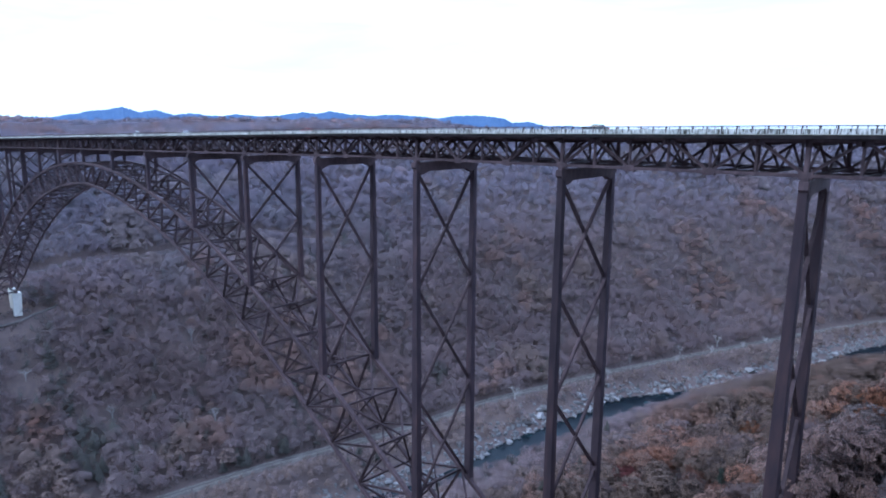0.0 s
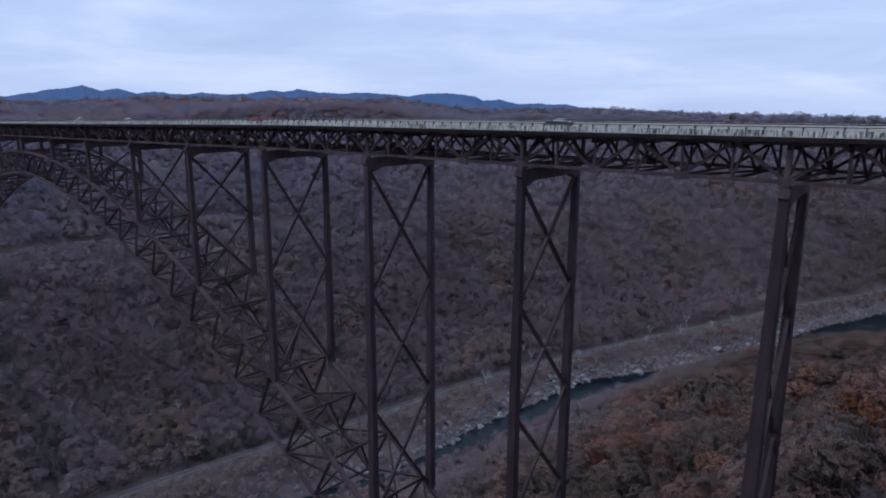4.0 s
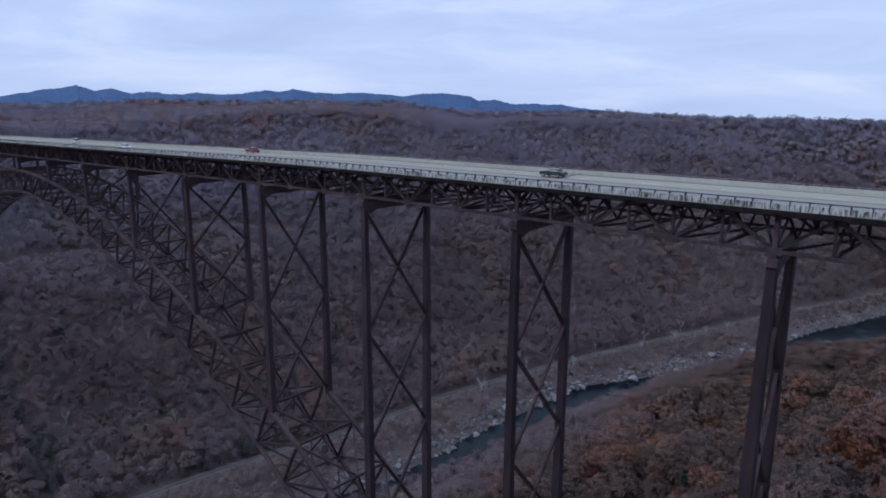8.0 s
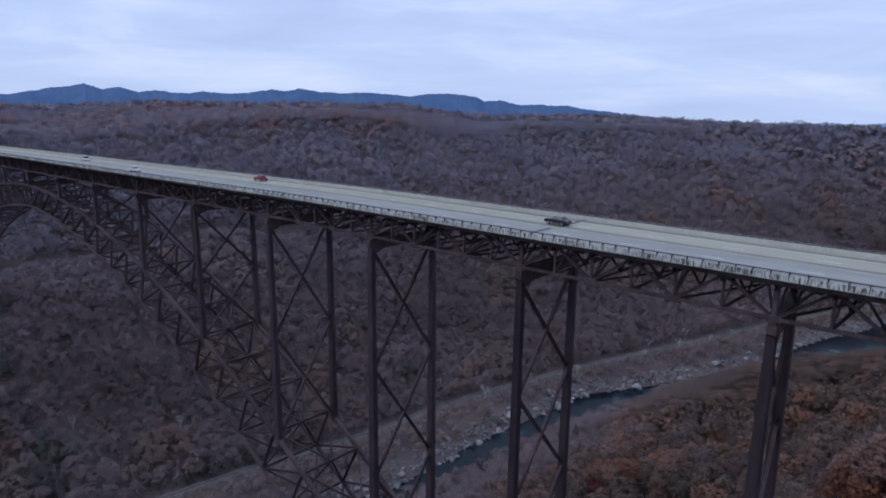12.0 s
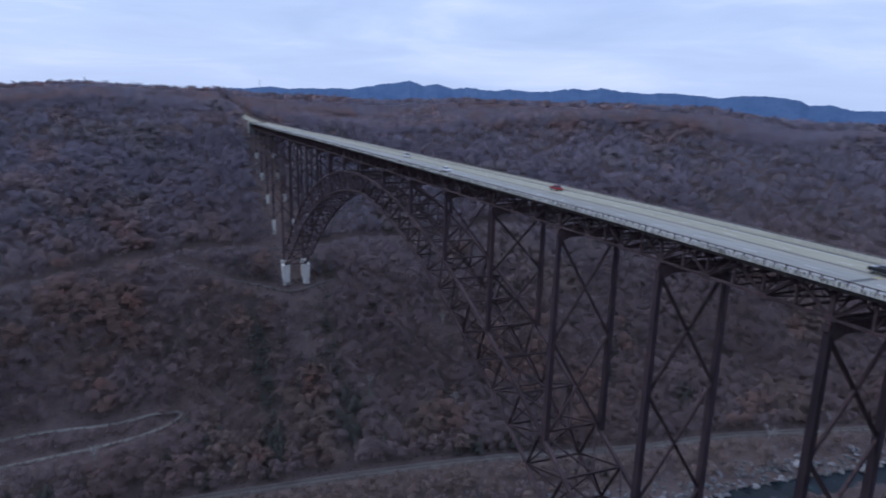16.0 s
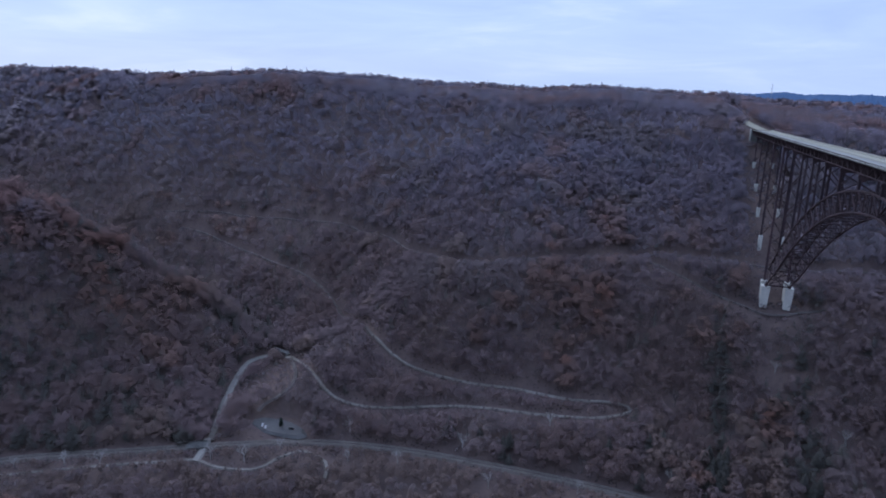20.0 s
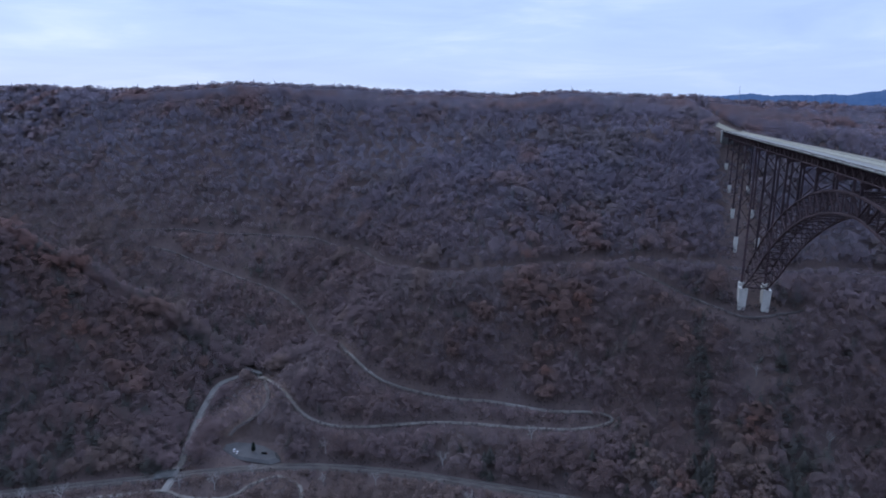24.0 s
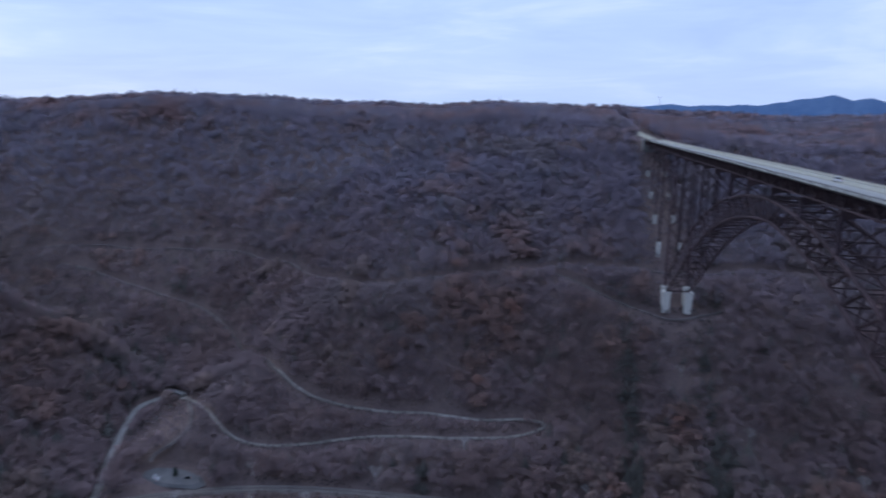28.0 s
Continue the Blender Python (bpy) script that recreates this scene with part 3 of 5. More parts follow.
def bent(x, feet_z, panels, wide_foot, skew=0.0):
    """A bent: two columns, a deep haunched cap beam and crossed braces between them."""
    top = base_z(x)
    bm = bmesh.new()
    prof = [(-0.95, 0.75), (WIDE + 0.95, 0.75), (WIDE + 0.95, -0.3), (WIDE - 1.1, -1.9), (WIDE - 2.9, -1.15), (2.9, -1.15), (1.1, -1.9), (-0.95, -0.3)]
    fr = [bm.verts.new((x + skew * y / WIDE - 0.62, y, top + z)) for y, z in prof]
    bk = [bm.verts.new((x + skew * y / WIDE + 0.62, y, top + z)) for y, z in prof]
    bm.faces.new(fr)
    bm.faces.new(bk[::-1])
    for i in range(8):
        bm.faces.new((fr[i], bk[i], bk[(i + 1) % 8], fr[(i + 1) % 8]))
    bmesh.ops.recalc_face_normals(bm, faces=bm.faces[:])
    ob = part("bent", bm, STEEL, bridge)
    for y in (0.0, WIDE):
        xc = x + skew * y / WIDE
        part("column", tapered((xc, y, feet_z), (xc, y, top + 0.1), (wide_foot * 0.88, wide_foot * 0.7), (0.58, 0.5)), RUST, ob)
        bmb = bmesh.new()
        box(bmb, (xc - 0.45, y - 0.45, top + 0.7), (xc + 0.45, y + 0.45, top + LOW - 0.25))
        part("bearing", bmb, STEEL, ob)
    if panels:
        hi, span_z = top - 1.6, (top - 1.6 - feet_z) / panels
        for k in range(panels):
            za, zb = hi - k * span_z, hi - (k + 1) * span_z
            if abs(zb - za) > 4:
                member("cross_brace", (x - 0.12, 0.5, za), (x + skew - 0.12, WIDE - 0.5, zb + 0.8), 0.52, 0.55, ob, kind="h")
                member("cross_brace", (x + skew + 0.12, WIDE - 0.5, za), (x + 0.12, 0.5, zb + 0.8), 0.52, 0.55, ob, kind="h")
    return ob


for x in ARCH_BENTS:
    end = abs(abs(x - CENTRE) - ARCH) < 1
    foot = line_z(x) - 121.5 if end else arch_top(x) + 0.4
    if abs(x - CENTRE) < 1:
        foot = arch_top(x) - 0.6
    tall = base_z(x) - foot
    panels = (6 if end else max(1, math.ceil(tall / 29))) if tall > 9 else 0
    bent(x - 9.0 if end and x < CENTRE else x, foot, panels, 0.8 + tall * 0.004, -1.2 if end and x > CENTRE else 0.0)
for x in FAR_BENTS:
    foot = {-547.0: 160.5, -587.5: 178.5, -629.0: 195.0, -672.0: 212.0}[x]
    bent(x, foot, max(1, round((base_z(x) - foot) / 27)), 0.8 + (base_z(x) - foot) * 0.004)
for x in NEAR_BENTS:
    foot = float(ground_height(x, 8)) + 2.5
    bent(x, foot, max(1, math.ceil((base_z(x) - foot) / 22)), 0.76 + (base_z(x) - foot) * 0.006, -2.8)

# arch ribs
PANELS = 42
nodes = [CENTRE - ARCH + 3 + k * (2 * ARCH - 6) / PANELS for k in range(PANELS + 1)]
HEADS = [(x, arch_top(x)) for x in nodes]
FEET = [arch_foot(x) for x in nodes]


def at_y(node, y):
    return (node[0], y, node[1])


for y in (0.0, WIDE):
    bm = bmesh.new()
    for x, z in (FEET[0], FEET[-1]):
        box(bm, (x - 1.6, y - 0.9, z - 2.6), (x + 1.6, y + 0.9, z + 1.2))
    rib = part("arch_rib", bm, STEEL, bridge)
    for k in range(PANELS):
        member("top_chord", at_y(HEADS[k], y), at_y(HEADS[k + 1], y), 0.95, 1.0, rib)
        member("bottom_chord", at_y(FEET[k], y), at_y(FEET[k + 1], y), 0.9, 0.95, rib)
        member("web_post", at_y(FEET[k], y), at_y(HEADS[k], y), 0.5, 0.58, rib, kind="h")
        if k < PANELS // 2:
            member("web_diagonal", at_y(HEADS[k], y), at_y(FEET[k + 1], y), 0.5, 0.52, rib, kind="h")
        else:
            member("web_diagonal", at_y(FEET[k], y), at_y(HEADS[k + 1], y), 0.5, 0.52, rib, kind="h")
for name, line in (("top_bracing", HEADS), ("bottom_bracing", FEET)):
    bm = bmesh.new()
    joined_members(bm, [(at_y(line[0], 0), at_y(line[0], WIDE))], 0.9, 0.9)
    br = part(name, bm, STEEL, bridge)
    for k in range(PANELS + 1):
        if k:
            member("cross_strut", at_y(line[k], 0), at_y(line[k], WIDE), 0.5, 0.55, br, kind="h")
        if k == PANELS:
            break
        member("k_brace", at_y(line[k], 0), at_y(line[k + 1], WIDE / 2), 0.42, 0.42, br, kind="h")
        member("k_brace", at_y(line[k], WIDE), at_y(line[k + 1], WIDE / 2), 0.42, 0.42, br, kind="h")
bm = bmesh.new()
joined_members(bm, [(at_y(HEADS[0], 0), at_y(FEET[0], WIDE))], 0.5, 0.5)
sway = part("sway_bracing", bm, STEEL, bridge)
for k in range(1, PANELS):
    member("sway_brace", at_y(FEET[k], 0), at_y(HEADS[k], WIDE / 2), 0.38, 0.38, sway, kind="h")
    member("sway_brace", at_y(FEET[k], WIDE), at_y(HEADS[k], WIDE / 2), 0.38, 0.38, sway, kind="h")


# footings
def footing(name, x, y, foot, head, a, b):
    ob = part(name, tapered((x, y, foot), (x, y, head), (a * 0.8, b * 0.8), (a, b)), CONCRETE, bridge, "pale grey concrete block")
    return ob


for y in (0.0, WIDE):
    for x, s in ((CENTRE - ARCH, -1), (CENTRE + ARCH, 1)):
        z = line_z(x) - 115
        footing("skewback_block", x + 1.5 * -s, y, z - 18, z, 3.8, 3.3)
        footing("skewback_shelf", x + 9 * s, y, z - 14, z + 1.5, 2.6, 2.4)
    for x in FAR_BENTS + NEAR_BENTS:
        g = float(ground_height(x, y))
        head = {-547.0: 160.7, -587.5: 178.7, -629.0: 195.2, -672.0: 212.2}.get(x, g + 2.7)
        footing("pedestal", x, y, min(g - 3, head - 5), head, 1.75, 1.6)

# the deck
bm = bmesh.new()
EDGE = (-1.75, WIDE + 1.75)


def strip(bm, x0, x1, y0, y1, z0, z1):
    n = max(1, int(abs(x1 - x0) / 18))
    rings = []
    for k in range(n + 1):
        x = x0 + (x1 - x0) * k / n
        rings.append([bm.verts.new((x, y, deck_z(x) + z)) for y, z in ((y0, z0), (y1, z0), (y1, z1), (y0, z1))])
    for r, q in zip(rings, rings[1:]):
        for k in range(4):
            bm.faces.new((r[k], r[(k + 1) % 4], q[(k + 1) % 4], q[k]))
    bm.faces.new(rings[0][::-1])
    bm.faces.new(rings[-1])
    bmesh.ops.recalc_face_normals(bm, faces=bm.faces[:])
    return bm


deck = part("deck_slab", strip(bm, FAR_END, NEAR_END, EDGE[0], EDGE[1], 5.85, 6.25), ROAD, bridge, "worn pale concrete road deck")
for y0, y1 in ((EDGE[0] - 0.12, EDGE[0] - 0.004), (EDGE[1] + 0.004, EDGE[1] + 0.12)):
    part("fascia_beam", strip(bmesh.new(), FAR_END, NEAR_END, y0, y1, 5.68, 6.2), GRIME_SHADE, deck, "steel edge beam, black with grime and painted shade")
for y in (1.35, WIDE - 1.35):
    part("edge_line", strip(bmesh.new(), FAR_END, NEAR_END, y - 0.08, y + 0.08, 6.23, 6.258), PAINT, deck, "white edge line")
for y in (WIDE / 2 - 0.22, WIDE / 2 + 0.22):
    part("centre_line", strip(bmesh.new(), FAR_END, NEAR_END, y - 0.07, y + 0.07, 6.23, 6.258), YELLOW, deck, "faded yellow centre line")
part("worn_lane", strip(bmesh.new(), FAR_END, NEAR_END, 0.2, WIDE / 2 + 0.9, 6.22, 6.2545), ROAD_OLD, deck, "greyer worn lanes")
part("worn_strip", strip(bmesh.new(), FAR_END, NEAR_END, WIDE / 2 + 0.95, WIDE / 2 + 2.0, 6.22, 6.2545), TRACK, deck, "dark worn strip beside the centre line")
part("worn_strip", strip(bmesh.new(), FAR_END, NEAR_END, WIDE - 0.9, WIDE + 0.3, 6.22, 6.2545), TRACK, deck, "dark dirty gutter strip")
for y in (WIDE / 4 + 0.5, WIDE * 0.75 - 0.5):
    for k in range(60):
        x = 140 - k * 12.2
        b2 = strip(bmesh.new(), x - 3.0, x, y - 0.08, y + 0.08, 6.23, 6.26)
        part("lane_dash", b2, PAINT, deck)
for x in [SPAN, CENTRE - ARCH - 4]:
    part("expansion_joint", strip(bmesh.new(), x - 0.5, x + 0.5, EDGE[0] + 0.6, EDGE[1] - 0.6, 6.2, 6.262), JOINT, deck, "dark expansion joint")
part("joint_patch", strip(bmesh.new(), SPAN - 0.7, SPAN + 0.7, WIDE / 2 - 0.9, WIDE / 2 + 0.9, 6.2, 6.275), YELLOW, deck, "yellowish patch at the joint")
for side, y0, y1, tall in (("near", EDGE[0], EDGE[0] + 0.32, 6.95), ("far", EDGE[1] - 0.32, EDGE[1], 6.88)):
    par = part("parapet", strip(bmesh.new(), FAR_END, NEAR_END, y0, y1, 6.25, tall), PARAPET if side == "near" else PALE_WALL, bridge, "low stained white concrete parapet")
    yc = (y0 + y1) / 2
    part("top_rail", strip(bmesh.new(), FAR_END, NEAR_END, yc - 0.07, yc + 0.07, 7.27, 7.38), STEEL, par)
    part("middle_rail", strip(bmesh.new(), FAR_END, NEAR_END, yc - 0.04, yc + 0.04, 7.1, 7.15), GALV, par)
    post_mesh = mesh_of("rail_post", *section("h"), STEEL)
    low, deep = (6.35, 0.36) if side == "near" else (6.9, 0.16)
    for k in range(170):
        x = 116 - k * SPAN / 18
        ob = part("rail_post", post_mesh, None, par)
        ob.matrix_basis = Matrix.Translation((x, yc, deck_z(x) + low)) @ Matrix.Diagonal((0.11, deep, 7.33 - low, 1))
    bm = bmesh.new()
    x = 116 - 170 * SPAN / 18
    pairs = []
    while x > FAR_END:
        pairs.append(((x, yc, deck_z(x) + low), (x, yc, deck_z(x) + 7.33)))
        x -= SPAN / 18
    tagged(part("post_row", joined_members(bm, pairs, 0.13, deep), STEEL, par), kind="stuff")
bm = bmesh.new()
z = deck_z(FAR_END)
box(bm, (FAR_END - 6, -1.9, z - 22), (FAR_END - 0.1, WIDE + 1.9, z + 5.8))
# shade under the deck is put into this abutment's colour
part("abutment", bm, DARK_CONCRETE, bridge, "concrete abutment with deck shade in its dark colour")
for y in (-2.5, WIDE + 2.5):
    bm = box(bmesh.new(), (FAR_END - 5, y - 0.55, z - 6), (FAR_END - 0.6, y + 0.55, z + 7.2))
    part("wing_wall", bm, CONCRETE, bridge, "pale concrete wing wall")
bm = box(bmesh.new(), (NEAR_END + 0.1, -3.2, deck_z(NEAR_END) - 22), (NEAR_END + 8, WIDE + 3.2, deck_z(NEAR_END) + 5.8))
part("abutment", bm, CONCRETE, bridge)


# ---------------------------------------------------------------- roads and railway on the ground
roads = []
for name, line, wide, lift, mat, text in (("gravel_road", LOWER, 2.0, 0.5, GRAVEL, "narrow pale gravel road winding through bare woods"), ("upper_road", UPPER, 2.4, 0.5, DIRT, "faint grassy track along the wooded slope"),
                                          ("access_track", ACCESS, 1.8, 0.4, DIRT, "dirt access track below the arch footings"), ("entry_road", LOWER[:7], 3.8, 0.58, PALE_GRAVEL, "pale gravel road rising from the railway underpass to the creek"), ("bank_road", BANK_ROAD, 2.1, 0.4, GRAVEL, "dirt lane on the river bank"), ("wood_trail", TRAIL, 2.8, 0.45, DIRT, "dirt road climbing into the side valley"),
                                          ("lot_lane", LOT_LANE, 2.4, 0.45, DIRT, "short dirt lane up to the car park"),
                                          ("railway_bed", RAIL, 6.4, 0.5, BALLAST, "grey ballast bed of a two-track railway")):
    v, f, dense = ribbon(line, wide, lift)
    ob = new(name, mesh_of(name, v, f, mat))
    tagged(ob, text, "railway" if name == "railway_bed" else "road", kind="structure")
    roads.append((dense, wide))
    if name == "railway_bed":
        bed = ob
        for off in (-2.9, -1.45, 1.45, 2.9):
            bm = bmesh.new()
            prev = None
            for i, p in enumerate(dense):
                d = (dense[min(i + 1, len(dense) - 1)] - dense[max(i - 1, 0)]).normalized()
                c = Vector((p.x - d.y * off, p.y + d.x * off, v[i * 5 + 2][2] + 0.12))
                if prev:
                    joined_members(bm, [(prev, c)], 0.16, 0.2)
                prev = c
            part("rail", bm, STEEL_RAIL, bed)
bm = bmesh.new()
for (ax, az), (bx, bz) in zip(TOP_ROAD, TOP_ROAD[1:]):
    vs = [bm.verts.new(c) for c in ((ax, 2.5, az), (bx, 2.5, bz), (bx, 14.8, bz), (ax, 14.8, az))]
    bm.faces.new(vs)
ob = part("road", bm, ROAD)
tagged(ob, "pale highway leaving the bridge into a wooded cutting", "road", kind="structure")


# ---------------------------------------------------------------- trees
def crown_model(kind, n, seed, dome=0.0):
    """One tree of unit height as loose pieces: a trunk, limbs, and either twig sprays over several lobes, dry leaf clumps, or drooping boughs.
    Gives the corners of its triangles, the way each one leans, and its shade."""
    nrg = np.random.default_rng(seed)
    tris, lean, shade = [], [], []

    def put(corners, way, tone):
        tris.append(corners)
        lean.append(way)
        shade.append(tone)

    up = np.array([0, 0, 1.0])
    thick, head = 0.012, 0.72 if kind != 2 else 0.97
    ring = [np.array([math.cos(a) * thick, math.sin(a) * thick, -0.06]) for a in (0.3, 2.4, 4.5)]
    for k in range(3 if n > 40 else 1):
        out = ring[k] + ring[(k + 1) % 3]
        put([ring[k], ring[(k + 1) % 3], up * head], out / np.linalg.norm(out) * 0.5 + up * 0.7, 1.15)
    if kind == 2:
        for _ in range(n):
            h = 0.14 + 0.84 * nrg.random() ** 0.85
            a = nrg.random() * 6.283
            flat = np.array([math.cos(a), math.sin(a), 0])
            side = np.array([-flat[1], flat[0], 0])
            reach = (0.26 * (1 - h) + 0.025) * nrg.uniform(0.75, 1.1)
            half = reach * nrg.uniform(0.35, 0.6)
            stem = up * h
            put([stem + up * 0.02, stem + flat * reach - up * 0.05 + side * half, stem + flat * reach - up * 0.05 - side * half], flat * 0.3 + up * 0.8, nrg.uniform(0.85, 1.12))
    else:
        lobes = [(np.array([0, 0, nrg.uniform(0.70, 0.76)]), nrg.uniform(0.17, 0.20))]
        turn = nrg.random() * 6.283
        for k in range(6):
            a = turn + k * 1.047 + nrg.uniform(-0.35, 0.35)
            r = nrg.uniform(0.11, 0.20)
            lobes.append((np.array([math.cos(a) * r, math.sin(a) * r, nrg.uniform(0.36, 0.72)]), nrg.uniform(0.11, 0.16)))
        heart = np.array([0, 0, 0.55])
        for c, r in lobes[1:] if n > 100 else []:
            side = np.cross(c, up)
            side = side / np.linalg.norm(side) * 0.007
            root = up * nrg.uniform(0.26, 0.4)
            put([root + side, root - side, c], up + c * 0.5, 1.15)
        for _ in range(4 if n > 40 and kind == 0 else 0):
            a = nrg.random() * 6.283
            flat = np.array([math.cos(a), math.sin(a), 0])
            side = np.array([-flat[1], flat[0], 0]) * 0.008
            root = flat * nrg.uniform(0.02, 0.08) + up * nrg.uniform(0.3, 0.45)
            put([root + side, root - side, root + flat * nrg.uniform(0.06, 0.16) + up * nrg.uniform(0.3, 0.5)], up + flat * 0.3, 1.55)
        area = np.array([r * r for c, r in lobes])
        cover = 1.8 if kind == 1 else 1.7
        size = math.sqrt(cover * (1.15 - 0.35 * dome) / n)
        left, tries = n, 0
        while left > 0:
            tries += 1
            c, r = lobes[nrg.choice(len(lobes), p=area / area.sum())]
            u = nrg.normal(0, 1, 3)
            u = u / np.linalg.norm(u)
            if u[2] < -0.35:
                continue
            p = c + u * r * nrg.uniform(0.82, 1.06)
            if tries < n * 8 and any(np.linalg.norm(p - q) < 0.8 * w for q, w in lobes):
                continue
            face = u * 0.65 + up * 0.2 + nrg.normal(0, 0.3, 3)
            face = face / np.linalg.norm(face)
            rise = up + nrg.normal(0, 0.35, 3) + u * 0.3
            rise = rise - face * rise.dot(face)
            rise = rise / np.linalg.norm(rise)
            side = np.cross(face, rise)
            long, wide = (size * 1.15, size * 0.9) if kind == 1 else (size * 1.5, size * 0.62)
            long, wide = long * nrg.uniform(0.7, 1.35), wide * nrg.uniform(0.7, 1.3)
            out = p - heart
            way = u * (0.16 + 0.45 * dome) + out / np.linalg.norm(out) * (0.12 + 0.4 * dome) + up * (0.85 - 0.4 * dome)
            tone = nrg.uniform(0.96, 1.04)
            if nrg.random() < 0.5:
                put([p + rise * long * 0.6, p - rise * long * 0.4 + side * wide * 0.6, p - rise * long * 0.4 - side * wide * 0.6], way, tone)
            else:
                put([p - rise * long * 0.6, p + rise * long * 0.4 - side * wide * 0.6, p + rise * long * 0.4 + side * wide * 0.6], way, tone)
            left -= 1
        for _ in range(n // 7):
            c, r = lobes[nrg.integers(len(lobes))]
            u = nrg.normal(0, 1, 3) + up * 1.2
            u = u / np.linalg.norm(u)
            side = np.cross(u, nrg.normal(0, 1, 3))
            side = side / np.linalg.norm(side) * size * 0.22
            root = c + u * r * 0.7
            put([root + side, root - side, root + u * r * nrg.uniform(0.5, 0.8)], u * 0.3 + up * 0.8, 1.08)
    lean = np.array(lean)
    return np.array(tris), lean / np.linalg.norm(lean, axis=1, keepdims=True), np.array(shade)


def grove(name, places, heights, tints, n, dense, kinds, mat, seed):
    """Many trees in one mesh, each a turned and stretched copy of one of a few models of its kind."""
    nrg = np.random.default_rng(seed)
    verts, leans, cols, shut = [], [], [], []
    for kind in (0, 1, 2):
        which = np.flatnonzero(kinds == kind)
        lot = nrg.integers(0, 9, len(which))
        for v in range(9):
            mine = which[lot == v]
            if not len(mine):
                continue
            tri, lean, shade = crown_model(kind, n, seed * 100 + kind * 10 + v, 1.0 if n > 100 else 0.0)
            a, fat = nrg.random(len(mine)) * 6.283, nrg.uniform(1.05, 1.4, len(mine))
            c, s = np.cos(a)[:, None, None], np.sin(a)[:, None, None]
            high, wide = heights[mine][:, None, None], (heights[mine] * fat)[:, None, None]
            p = places[mine][:, None, None, :]
            x, y = tri[None, ..., 0], tri[None, ..., 1]
            verts.append(np.stack([(x * c - y * s) * wide, (x * s + y * c) * wide, tri[None, ..., 2] * high], -1) + p)
            lx, ly, lz = lean[None, :, 0], lean[None, :, 1], lean[None, :, 2]
            c, s = c[..., 0], s[..., 0]
            l = np.stack([lx * c - ly * s, lx * s + ly * c, lz + 0 * c], -1)
            leans.append(np.repeat(l[:, :, None, :], 3, 2).reshape(-1, 3))
            verts[-1] = verts[-1].reshape(-1, 3)
            shut.append(np.full(verts[-1].shape[0], dense * (0.8, 1.1, 1.5)[kind]))
            cols.append(np.repeat(tints[mine][:, None, :] * shade[None, :, None], 3, 1).reshape(-1, 3))
    verts, leans, cols = np.concatenate(verts), np.concatenate(leans), np.concatenate(cols)
    count = len(verts) // 3
    me = bpy.data.meshes.new(name)
    me.vertices.add(len(verts))
    me.vertices.foreach_set("co", verts.astype(np.float32).ravel())
    me.loops.add(len(verts))
    me.loops.foreach_set("vertex_index", np.arange(len(verts), dtype=np.int32))
    me.polygons.add(count)
    me.polygons.foreach_set("loop_start", np.arange(count, dtype=np.int32) * 3)
    at = me.attributes.new("tint", "FLOAT_COLOR", "POINT")
    at.data.foreach_set("color", np.concatenate([cols, np.concatenate(shut)[:, None]], 1).astype(np.float32).ravel())
    at = me.attributes.new("lean", "FLOAT_VECTOR", "POINT")
    at.data.foreach_set("vector", leans.astype(np.float32).ravel())
    me.materials.append(mat)
    me.update(calc_edges=True)
    return new(name, me)


# bare greys and browns, russet oaks, evergreens, tan saplings
PALETTE = 0.84 * np.array([(0.275, 0.213, 0.240), (0.272, 0.228, 0.252), (0.255, 0.184, 0.188), (0.300, 0.262, 0.276), (0.302, 0.188, 0.158), (0.345, 0.165, 0.112), (0.085, 0.104, 0.098), (0.290, 0.222, 0.200)])


PALETTE = 0.88 * (PALETTE * 0.8 + np.array([0.245, 0.190, 0.205]) * 0.2)


def clear_of_roads(x, y):
    ok = np.ones(len(x), bool)
    for dense, wide in roads:
        for p in dense:
            ok &= (x - p.x) ** 2 + (y - p.y) ** 2 > (wide * 0.5 + (1.0 if wide < 2.5 else 1.6)) ** 2
    return ok


HERO = []


